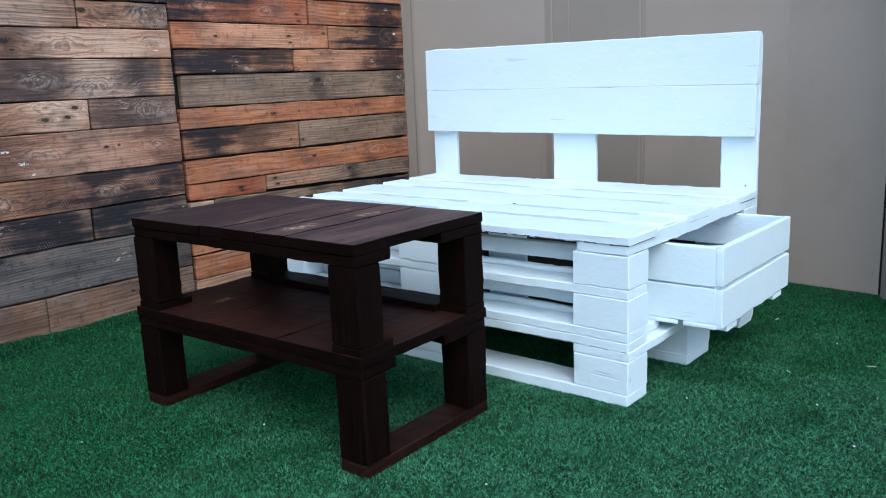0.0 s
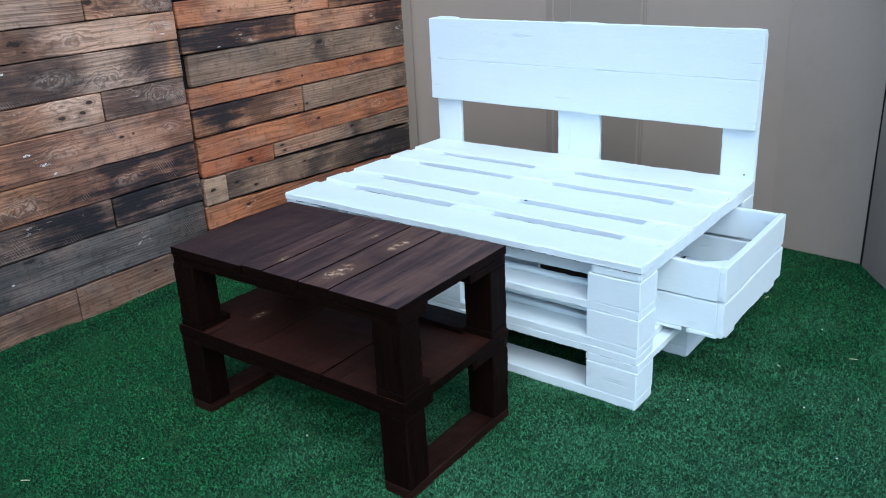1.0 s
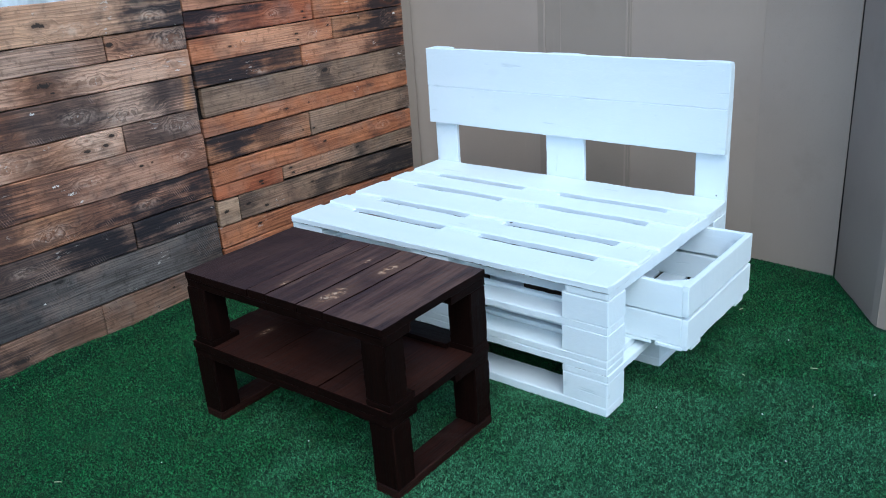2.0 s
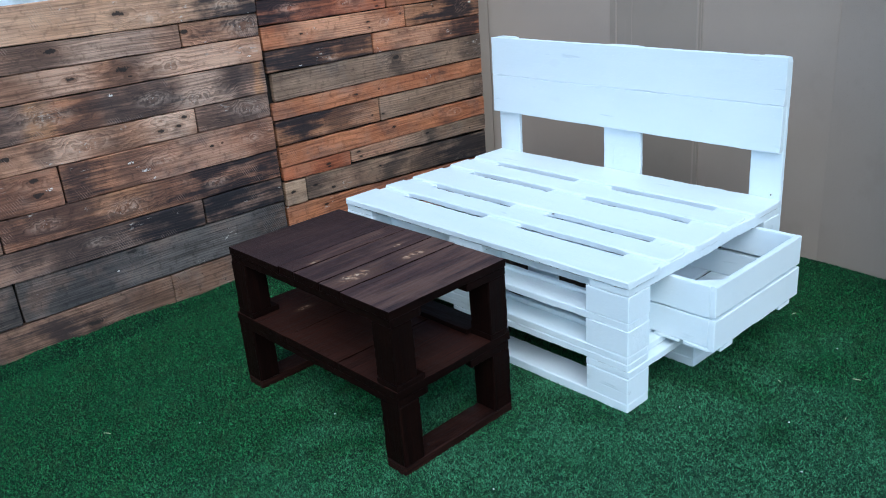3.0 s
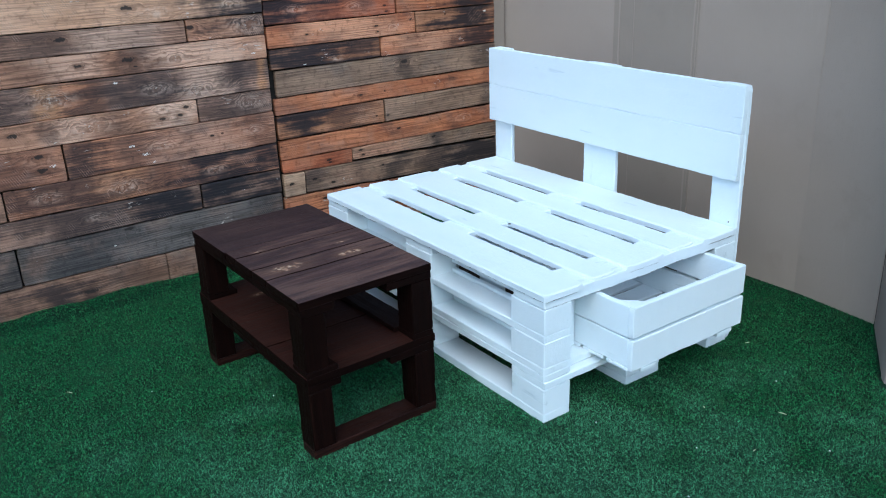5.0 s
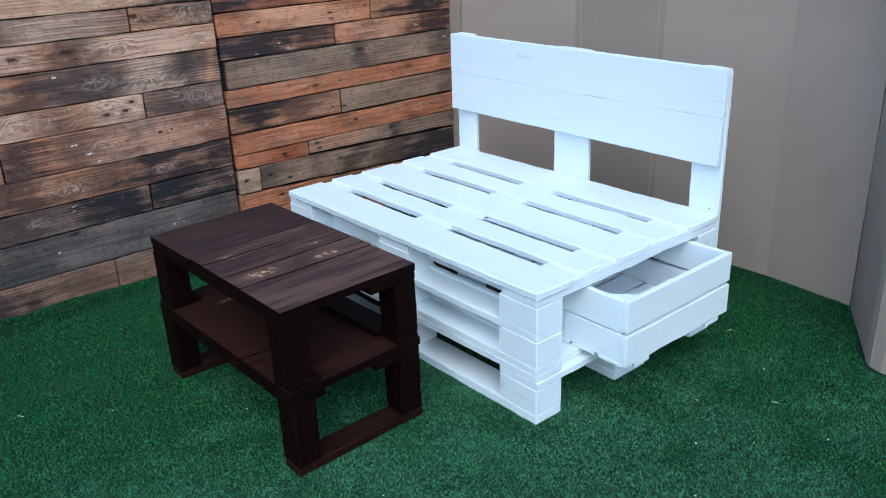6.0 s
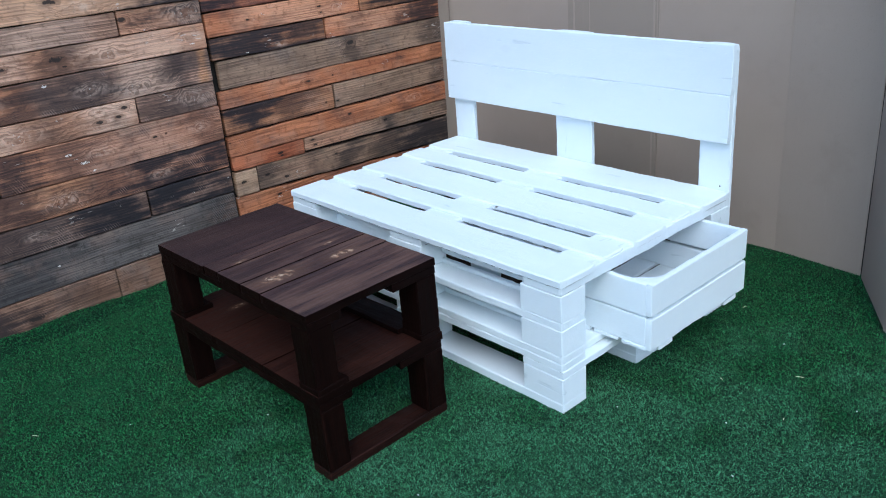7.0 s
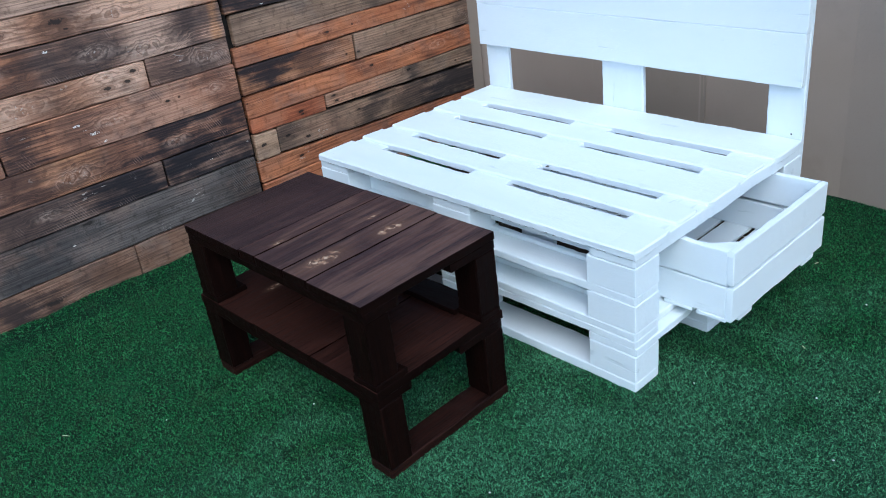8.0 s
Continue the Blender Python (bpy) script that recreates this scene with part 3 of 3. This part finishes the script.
NAIL_HOLES = [
    (1.552, 0.562, 0.0035), (2.380, 0.990, 0.004), (2.390, 0.965, 0.004), (2.004, 0.905, 0.0035), (2.328, 0.909, 0.004),
    (2.335, 0.885, 0.0035), (2.506, 0.921, 0.004), (2.414, 0.452, 0.004), (2.351, 0.561, 0.004), (2.362, 0.520, 0.004),
    (2.600, 0.385, 0.005), (2.052, 0.372, 0.005), (2.060, 0.360, 0.004), (1.867, 0.300, 0.005), (2.210, 0.388, 0.004),
    (2.219, 0.365, 0.004), (1.981, 0.300, 0.005), (2.066, 0.270, 0.005), (2.320, 0.300, 0.005), (2.019, 0.205, 0.005),
]
CHIPS = [
    (1.247, 0.572, 0.008), (1.297, 0.535, 0.010), (1.265, 0.552, 0.005), (1.230, 0.808, 0.006), (1.767, 0.856, 0.005),
    (1.601, 0.930, 0.005), (0.964, 0.550, 0.006), (1.650, 0.321, 0.005), (1.121, 0.207, 0.006), (1.316, 0.500, 0.006),
    (2.910, 0.925, 0.009), (1.980, 0.787, 0.004), (2.122, 0.505, 0.004), (1.840, 1.005, 0.005),
]
MARKS = [(*k, kind) for group, kind in ((PALE_KNOTS, "pale"), (DARK_KNOTS, "dark"), (NAIL_HOLES, "nail"), (CHIPS, "chip")) for k in group]


def build_plank_wall():
    back = timber("wall_west", (FENCE_X - 0.06, -0.6, FLOOR), (FENCE_X - 0.030, 3.075, 1.10), BACKING, None, "y", 0.001)
    tagged(back, "wall of reclaimed planks, orange, grey and scorched black", "wall", kind="structure")
    count = 0
    for side, rows in ((0, LEFT_LOW + LEFT_HIGH), (1, RIGHT_LOW + RIGHT_HIGH)):
        for z0, z1, pieces in rows:
            for y0, y1, (base, dark), rings, ridge, burns, tints in pieces:
                count += 1
                mid, half = (y0 + y1) / 2, (z0 + z1) / 2
                # left planks are toned darker towards the bottom, right planks evenly
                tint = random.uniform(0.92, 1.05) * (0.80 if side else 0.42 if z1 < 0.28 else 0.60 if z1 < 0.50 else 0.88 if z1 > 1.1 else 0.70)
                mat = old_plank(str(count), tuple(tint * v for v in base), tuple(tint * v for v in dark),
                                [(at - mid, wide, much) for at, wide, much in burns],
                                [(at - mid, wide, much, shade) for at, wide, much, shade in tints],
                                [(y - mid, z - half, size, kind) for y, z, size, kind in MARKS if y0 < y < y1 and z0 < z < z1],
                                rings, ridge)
                proud = random.uniform(-0.004, 0.004) + (0.0 if side else 0.004)
                slant = (0.0, 0.0)
                if side:
                    share = (y1 - y0) / 1.14
                    slant = {0.248: (0.047 * share, 0.034 * share), 0.350: (0.034 * share, 0.010 * share),
                             0.408: (0.010, 0.004), 0.157: (0.0, 0.045)}.get(z0, (0.0, 0.0))
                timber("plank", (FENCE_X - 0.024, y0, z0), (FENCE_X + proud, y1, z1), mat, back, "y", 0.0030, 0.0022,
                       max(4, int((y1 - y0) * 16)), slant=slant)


build_plank_wall()

# ---------------------------------------------------------------- cardboard wall
SHEETS = [  # plan points of each sheet
    ((-2.380, 3.056), (-1.690, 3.090)),
    ((-1.700, 3.086), (-1.273, 3.092)),
    ((-1.285, 3.096), (-0.765, 3.098)),
    ((-0.765, 3.098), (-0.447, 3.063)),
    ((-0.439, 3.052), (-0.246, 2.745)),
    ((-0.246, 2.745), (-0.222, 2.718)),
    ((-0.222, 2.718), (-0.186, 2.705)),
    ((-0.186, 2.705), (0.900, 2.665)),
]


def sheet(a, b, name, parent=None, top=1.5, thick=0.006, bow=0.004, mat=None):
    """A standing sheet of double-wall cardboard between two plan points, gently bowed."""
    a, b = Vector((*a, 0)), Vector((*b, 0))
    way = (b - a).normalized()
    side = Vector((-way.y, way.x, 0))
    seed = random.uniform(0, 50)
    nu, nv = max(3, int((b - a).length / 0.08)), 14
    verts, faces = [], []
    for face in (0, 1):
        for j in range(nv + 1):
            for i in range(nu + 1):
                u, v = i / nu, j / nv
                z = FLOOR + (top - FLOOR) * v
                p = a.lerp(b, u) + side * (bow * noise.noise(Vector((u * (b - a).length * 3, z * 1.6, seed))) + face * thick)
                if j == 0:
                    p.z = 0.0
                    z += 0.004 * noise.noise(Vector((p.x * 14, p.y * 14, 2.0)))
                verts.append((p.x, p.y, z))
    w, n = nu + 1, (nu + 1) * (nv + 1)
    for j in range(nv):
        for i in range(nu):
            q = (j * w + i, j * w + i + 1, (j + 1) * w + i + 1, (j + 1) * w + i)
            faces += [q, tuple(n + k for k in reversed(q))]
    for j in range(nv):
        faces.append((j * w, (j + 1) * w, n + (j + 1) * w, n + j * w))
        faces.append((j * w + nu, n + j * w + nu, n + (j + 1) * w + nu, (j + 1) * w + nu))
    for i in range(nu):
        k = nv * w
        faces.append((k + i, k + i + 1, n + k + i + 1, n + k + i))
        faces.append((i, n + i, n + i + 1, i + 1))
    return link_mesh(name, verts, faces, mat or CARD, parent, smooth=False)


def build_cardboard_wall():
    wall = None
    for a, b in SHEETS:
        ob = sheet(a, b, "panel" if wall else "wall_north", wall, mat=BROWN_CARD if a[0] == -1.700 else CARD)
        wall = wall or tagged(ob, "wall of plain grey-brown cardboard sheets standing on turf", "wall", kind="structure")
    # doubled folds along the sheets' edges
    for x, y, wide, proud in ((-1.672, 3.085, 0.008, 0.002), (-1.298, 3.089, 0.007, 0.002), (-1.728, 3.088, 0.003, 0.0008), (-1.702, 3.088, 0.003, 0.0008),
                              (-1.592, 3.086, 0.003, 0.0006), (-1.282, 3.090, 0.003, 0.0008)):
        sheet((x, y), (x + wide, y), "fold", wall, thick=proud, bow=0.0005)
    stake = timber("trim", (-0.475, 3.082, FLOOR), (-0.405, 3.115, 1.45), BACKING, None, "z", 0.002)
    tagged(stake, "dark upright stake behind the joint of two cardboard sheets", "trim", kind="structure")
    post = timber("trim", (FENCE_X - 0.05, 2.981, FLOOR), (FENCE_X - 0.012, 3.047, 1.45), BROWN_CARD, None, "z", 0.002)
    tagged(post, "folded strip of brown-grey cardboard closing the plank wall", "trim", kind="structure")


build_cardboard_wall()
far = timber("wall_far", (-4.60, -6.0, FLOOR), (-4.45, 9.0, 2.6), PLASTER, None, "y", 0.004)
tagged(far, "plain white rendered wall behind the plank wall", "wall", kind="structure")

# ---------------------------------------------------------------- pallet sofa
SX0, SX1, SY0, SY1 = -1.884, -0.684, 1.797, 2.597   # plan of the sofa
SEAT = 0.382


def build_sofa():
    sofa = tagged(holder("pallet_sofa", ((SX0 + SX1) / 2, (SY0 + SY1) / 2, FLOOR)),
                  "white-painted sofa of stacked wooden pallets standing on turf", "sofa")
    T = 0.022
    rnd = lambda k=0.005: random.uniform(-k, k)
    X3 = [(SX1 - 0.140, SX1), (-1.356, -1.211), (SX0, SX0 + 0.140)]         # right, middle, left
    Y3 = [(SY0, SY0 + 0.100), (SY0 + 0.328, SY0 + 0.473), (SY1 - 0.100, SY1)]  # front, middle, back
    seat_deck = [(-0.003, 0.136), (0.177, 0.267), (0.308, 0.461), (0.502, 0.601), (0.642, 0.800)]
    deck = [(0.0, 0.099), (0.104, 0.226), (0.3275, 0.4725), (0.514, 0.614), (0.655, 0.800)]

    def board(name, lo, hi, axis, mat=None, **kw):
        kw.setdefault("edge", 0.0022)
        kw.setdefault("bead", 0.0011)
        kw["steps"] = max(kw.get("steps", 14), int((hi["xyz".index(axis)] - lo["xyz".index(axis)]) / 0.016))
        return timber(name, lo, hi, (mat or WHITE)[axis], sofa, axis, **kw)

    # lower pallet
    for y0, y1 in Y3:
        board("bottom_board", (SX0 + 0.002, y0 + 0.001, FLOOR), (SX1 - 0.001, y1 - 0.001, 0.020), "x", worn=0.0015)
    for i, (x0, x1) in enumerate(X3):
        for j, (y0, y1) in enumerate(Y3):
            board("block", (x0 + rnd(0.0008), y0 + rnd(0.0006), 0.020), (x1 + rnd(0.0006), y1, 0.098), "x",
                  RAW if i and j == 1 else None, steps=4, worn=0.0014)
        board("cross_board", (x0, SY0 + 0.0006, 0.098), (x1, SY1 - 0.001, 0.120), "y", worn=0.0015)
    # inner deck boards take the shade-dark copy, so gaps above them read black
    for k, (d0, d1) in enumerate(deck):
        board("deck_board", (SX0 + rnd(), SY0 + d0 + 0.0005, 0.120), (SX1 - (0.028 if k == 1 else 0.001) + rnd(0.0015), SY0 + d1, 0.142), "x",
              SHADED_RAW if k > 1 else None, worn=0.0015, under=RAW["x"])
    # raised frame between the pallets, open at the ends for the drawer
    for z0, zb in ((0.142, 0.164), (0.240, 0.262)):
        board("frame_board", (SX0 + 0.002, SY0 + 0.0006, z0), (SX1 - 0.001, SY0 + 0.098, z0 + T), "x", worn=0.0016)
        board("frame_board", (SX0 + 0.002, SY1 - 0.099, z0), (SX1 - 0.001, SY1 - 0.001, z0 + T), "x", RAW if z0 < 0.2 else None, worn=0.0016)
        for x0, x1 in X3:
            for y0, y1 in (Y3[0], Y3[2]):
                board("block", (x0 + rnd(0.0008), y0 + rnd(0.0006), zb), (x1 + rnd(0.0006), y1 - 0.002, zb + 0.076), "x", steps=4, worn=0.0014)
    # guide boards for the drawers, set back between the front and back blocks
    near, far_ = ((0.1645, 0.1800), (0.1910, 0.2385), (0.2625, 0.2755), (0.2945, 0.3340)), ((0.1645, 0.2040), (0.2060, 0.2385), (0.2625, 0.3350))
    for x0, x1, rows in ((X3[1][1], X3[0][0], near), (X3[2][1], X3[1][0], far_)):
        for z0, z1 in rows:
            board("guide_board", (x0 + 0.001, SY0 + 0.078, z0), (x1 - 0.001, SY0 + 0.094, z1), "x", worn=0.002)
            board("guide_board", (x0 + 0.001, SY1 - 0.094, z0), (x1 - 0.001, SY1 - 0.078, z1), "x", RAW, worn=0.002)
    # added dark board keeps the slits black, with a painted packing piece; added stops block light from the ends
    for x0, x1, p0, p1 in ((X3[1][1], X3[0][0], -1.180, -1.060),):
        board("runner", (x0 + 0.001, SY0 + 0.177, 0.143), (x1 - 0.001, SY0 + 0.1915, 0.322), "x", SHADED_RAW)
        board("stop_block", (-0.810, SY0 + 0.1015, 0.143), (-0.765, SY0 + 0.1905, 0.336), "z", steps=4)
        board("stop_block", (x0 + 0.004, SY0 + 0.1015, 0.143), (x0 + 0.024, SY0 + 0.176, 0.336), "z", SHADED_RAW, steps=4)
        board("packing_piece", (p0, SY0 + 0.166, 0.1425), (p1, SY0 + 0.1765, 0.3360), "x", steps=4)
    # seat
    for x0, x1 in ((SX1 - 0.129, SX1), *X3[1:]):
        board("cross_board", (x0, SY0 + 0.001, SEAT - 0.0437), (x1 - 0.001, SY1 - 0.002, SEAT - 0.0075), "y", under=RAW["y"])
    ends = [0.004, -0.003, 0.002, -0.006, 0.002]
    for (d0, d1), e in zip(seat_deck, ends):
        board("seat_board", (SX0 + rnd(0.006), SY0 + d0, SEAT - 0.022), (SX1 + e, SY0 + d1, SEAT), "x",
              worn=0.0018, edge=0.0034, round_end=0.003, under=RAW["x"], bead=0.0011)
    # backrest
    for x0, x1, top in ((SX0 - 0.002, -1.780, 0.835), (-1.366, -1.207, 0.8285), (-0.795, -0.689, 0.824)):
        board("back_post", (x0, SY1 + 0.003, FLOOR), (x1, SY1 + 0.021, top), "z", steps=14, edge=0.003, worn=0.0010, round_end=0.005 if x1 < -1.0 else 0.011)
    for z0, z1, dx in ((0.537, 0.6829, 0.0), (0.6833, 0.828, 0.003)):
        back = board("back_board", (SX0 - 0.010, SY1 - 0.020, z0), (SX1 - 0.006 + dx, SY1 + 0.002, z1), "x", steps=24, edge=0.0020, worn=0.0009, round_end=0.004)
        back.rotation_euler = (0, radians(0.35), 0)
    return sofa


def build_drawer(sofa):
    """A slatted box drawer that slides in under the seat from the open end, pulled partly out."""
    x0, x1, y0, y1 = -1.275, -0.549, 1.990, 2.466
    low, T = 0.154, 0.018                              # underside of the boards; their thickness
    case = timber("drawer", (x1 - T, y0, low - 0.008), (x1, y1, 0.237), WHITE["y"], sofa, "y", edge=0.0020, worn=0.0014, bead=0.0010,
                  steps=36, round_end=0.003, label="white slatted box drawer, pulled partly out")

    def bit(name, lo, hi, axis, **kw):
        ob = timber(name, lo, hi, WHITE[axis], sofa, axis, **{"edge": 0.0020, "worn": 0.0015, "bead": 0.0010, "steps": 36, **kw})
        ob.parent = case
        ob.location = ob.location - case.location
        return ob

    bit("front_board", (x1 - T, y0, 0.246), (x1, y1, 0.335), "y", round_end=0.003)
    # bottom slats nailed across under the side boards
    a = x1 - T + 0.004
    while a > x0 + 0.03:
        wide = random.uniform(0.077, 0.080)
        bit("bottom_slat", (max(a - wide, x0), y0 + random.uniform(-0.003, 0.002), 0.1425), (a, y1 + random.uniform(-0.002, 0.002), 0.1535), "y")
        a -= wide + random.uniform(0.012, 0.014)
    for a in (y0 + 0.045, y0 + 0.375):
        bit("foot", (x1 - 0.11, a, 0.1285), (x1 - 0.004, a + 0.065, 0.1420), "x", steps=6)
    for z0, z1 in ((low, 0.236), (0.246, 0.334)):
        bit("rear_board", (x0, y0, z0), (x0 + T, y1, z1), "y")
        close = 0.002 if z0 < 0.2 else 0.0            # paint has all but closed the slit on this side
        bit("side_board", (x0 + T, y0 + 0.001, z0 - (0.0045 if z0 > 0.2 else 0.0)), (x1 - T + 0.0005, y0 + T, z1 + close), "x")
        bit("side_board", (x0 + T, y1 - T, z0), (x1 - T + 0.0005, y1 - 0.001, z1), "x")
    # three-cornered fillet in the near corner behind the front
    x, y = x1 - T, y0 + T
    base = [(x, y + 0.060), (x - 0.014, y + 0.052), (x - 0.055, y + 0.016), (x - 0.075, y), (x, y)]
    verts = [(px, py, z) for z in (0.306, 0.327) for px, py in base]
    k = len(base)
    faces = [tuple(range(k - 1, -1, -1)), tuple(range(k, 2 * k))] + [(i, (i + 1) % k, k + (i + 1) % k, k + i) for i in range(k)]
    fillet = link_mesh("corner_fillet", verts, faces, WHITE["x"], case)
    fillet.location = -(Vector(sofa.location) + case.location)


sofa = build_sofa()
build_drawer(sofa)


# ---------------------------------------------------------------- coffee table
def build_table():
    cx, cy = -1.283, 1.406
    table = tagged(holder("coffee_table", (cx, cy, FLOOR)),
                   "dark-stained two-tier coffee table made of pallet wood", "table")
    X0, X1, Y0, Y1 = -1.636, -0.930, 1.208, 1.606
    TOP, SH = 0.447, 0.233

    def piece(name, lo, hi, axis, mat=None, **kw):
        return timber(name, lo, hi, mat or SHADED_STAIN[axis], table, axis, **kw)

    seams = [X1, -1.115, -1.205, -1.315, -1.384, X0]
    for b, a in zip(seams, seams[1:]):
        mid = (a + b) / 2
        knots = [(kx - mid, ky - 1.407, size) for kx, ky, size in ((-1.160, 1.295, 0.0165), (-1.148, 1.480, 0.0120), (-1.235, 1.50, 0.004), (-1.325, 1.285, 0.005)) if a < kx < b]
        # top faces coloured lighter and bluer for sky light, rims as shaded
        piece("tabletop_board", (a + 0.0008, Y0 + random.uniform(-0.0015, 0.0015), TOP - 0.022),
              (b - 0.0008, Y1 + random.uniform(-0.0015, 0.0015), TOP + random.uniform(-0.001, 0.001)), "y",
              dark_stain("y", knots, (4.3, 5.1, 5.6) if -1.40 < a < -1.1 else (2.7, 3.3, 4.0), 0.45 if -1.40 < a < -1.1 else 0.12, 0.03), steps=24, worn=0.0011, edge=0.0014, rim=SHADED_STAIN["y"])
    low = X0 - 0.022                                   # the lower tier is a little longer
    for b, a in ((X1, -1.165), (-1.165, -1.400), (-1.400, low)):
        piece("shelf_board", (a + 0.0005, Y0 - 0.001, SH - 0.022), (b - 0.0005, Y1 + 0.003, SH), "y", SHELF_KNOT_STAIN if a == low else SHELF_STAIN, steps=20, edge=0.0012, rim=SHADED_STAIN["y"])
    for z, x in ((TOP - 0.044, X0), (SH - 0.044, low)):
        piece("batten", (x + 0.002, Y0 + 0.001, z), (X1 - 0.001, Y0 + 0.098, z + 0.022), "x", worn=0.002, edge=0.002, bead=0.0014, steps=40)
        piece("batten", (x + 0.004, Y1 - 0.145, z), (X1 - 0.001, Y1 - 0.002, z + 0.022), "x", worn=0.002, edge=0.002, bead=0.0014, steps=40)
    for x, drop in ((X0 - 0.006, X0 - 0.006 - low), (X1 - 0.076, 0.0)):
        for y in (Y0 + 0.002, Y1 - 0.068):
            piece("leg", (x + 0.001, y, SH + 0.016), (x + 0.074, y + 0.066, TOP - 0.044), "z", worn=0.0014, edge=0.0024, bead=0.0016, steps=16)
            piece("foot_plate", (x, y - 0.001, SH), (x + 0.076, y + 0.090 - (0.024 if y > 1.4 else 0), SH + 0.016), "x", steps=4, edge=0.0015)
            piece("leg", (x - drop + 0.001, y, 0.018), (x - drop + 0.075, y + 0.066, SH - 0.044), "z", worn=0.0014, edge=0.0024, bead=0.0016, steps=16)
        piece("ground_rail", (x - drop + 0.002, Y0 + 0.002, FLOOR), (x - drop + 0.074, Y1 - 0.002, 0.018), "y", RED_STAIN, worn=0.002, edge=0.002)
    piece("rear_rail", (X0 + 0.070, Y1 - 0.082, SH + 0.001), (X1 - 0.077, Y1 - 0.008, SH + 0.015), "x")
    table.rotation_euler = (0, 0, radians(1.3))


build_table()


# ---------------------------------------------------------------- small things
def dot(name, at, normal, radius, mat, parent, depth=0.0015):
    """A low domed disc, such as a screw head, lying on a face."""
    n = Vector(normal).normalized()
    q = n.to_track_quat("Z", "Y")
    verts = [q @ Vector((0, 0, depth))]
    for r, z in ((0.7 * radius, depth * 0.8), (radius, 0.0)):
        verts += [q @ Vector((r * math.cos(k * math.pi / 5), r * math.sin(k * math.pi / 5), z)) for k in range(10)]
    faces = [(0, 1 + k, 1 + (k + 1) % 10) for k in range(10)]
    faces += [(1 + k, 11 + k, 11 + (k + 1) % 10, 1 + (k + 1) % 10) for k in range(10)]
    ob = link_mesh(name, verts, faces, mat, parent)
    ob.location = Vector(at) - Vector(parent.location)
    return ob


def build_screws():
    y = SY1 - 0.0205
    for z in (0.575, 0.645, 0.727, 0.797):
        for x in (-1.862, -1.812, -1.310, -1.262, -0.776, -0.712):
            dot("screw", (x + random.uniform(-0.008, 0.008), y, z + random.uniform(-0.008, 0.008)), (0, -1, 0), 0.0034, WHITE["x"], sofa, 0.0005)
    dot("nail_head", (-0.719, SY1 + 0.0025, 0.392), (0, -1, 0), 0.0028, SCREW, sofa)
    dot("nail_head", (-1.178, 2.088, SEAT), (0, 0, 1), 0.0055, SCREW, sofa)


def straw(at, length, turn, thick, mat):
    """A thin bent stalk lying on the turf."""
    verts, faces = [], []
    for i in range(7):
        u = i / 6 - 0.5
        x, y, z = u * length, 0.03 * length * math.cos(u * 3), 0.10 * length * (0.25 - u * u)
        r = thick * (1 - 0.5 * abs(u))
        for k in range(5):
            a = k * 2 * math.pi / 5
            verts.append((x, y + r * math.cos(a), z + r * math.sin(a)))
    for i in range(6):
        for k in range(5):
            faces.append((i * 5 + k, i * 5 + (k + 1) % 5, (i + 1) * 5 + (k + 1) % 5, (i + 1) * 5 + k))
    faces += [tuple(range(4, -1, -1)), tuple(range(30, 35))]
    ob = link_mesh("straw", verts, faces, mat, smooth=True)
    ob.matrix_world = pose(at[0], at[1], FLOOR + 0.0075, 0, 0, turn)
    return tagged(ob, "thin pale dry stalk lying on the turf", "straw", group="bits on the turf")


def scrap(at, size, mat):
    """A crumpled fleck of paper or paint on the turf."""
    verts = [(size * math.cos(k) * random.uniform(0.6, 1.1), size * math.sin(k) * random.uniform(0.6, 1.1), random.uniform(0, 0.4) * size)
             for k in (0.0, 1.1, 2.2, 3.4, 4.5, 5.4)]
    top = [(0.5 * x, 0.5 * y, z + 0.5 * size) for x, y, z in verts]
    faces = [(i, (i + 1) % 6, 6 + (i + 1) % 6, 6 + i) for i in range(6)] + [(5, 4, 3, 2, 1, 0), (6, 7, 8, 9, 10, 11)]
    ob = link_mesh("paint_fleck", verts + top, faces, mat)
    ob.location = (at[0], at[1], FLOOR + 0.006)
    return tagged(ob, "tiny white fleck lying on the turf", "fleck", group="flecks on the turf")


build_screws()
STRAW, FLECK = plain("pale_straw", (0.55, 0.52, 0.34)), plain("white_fleck", (0.7, 0.7, 0.68))
for x, y, length, turn in ((-0.306, 2.340, 0.030, 20), (-0.249, 2.133, 0.016, 100), (-0.62, 2.62, 0.022, 70), (-1.705, 0.776, 0.030, 35), (-0.46, 2.20, 0.018, -30)):
    straw((x, y), 0.7 * length, turn, 0.0011, STRAW)
for x, y, size in ((-0.232, 1.853, 0.0035), (-0.348, 2.028, 0.003), (-1.292, 1.264, 0.0035), (-0.595, 1.910, 0.0025),
                   (-0.729, 1.323, 0.003), (-1.55, 0.98, 0.0028), (-0.42, 2.48, 0.003), (-0.13, 2.28, 0.003)):
    scrap((x, y), size, FLECK)
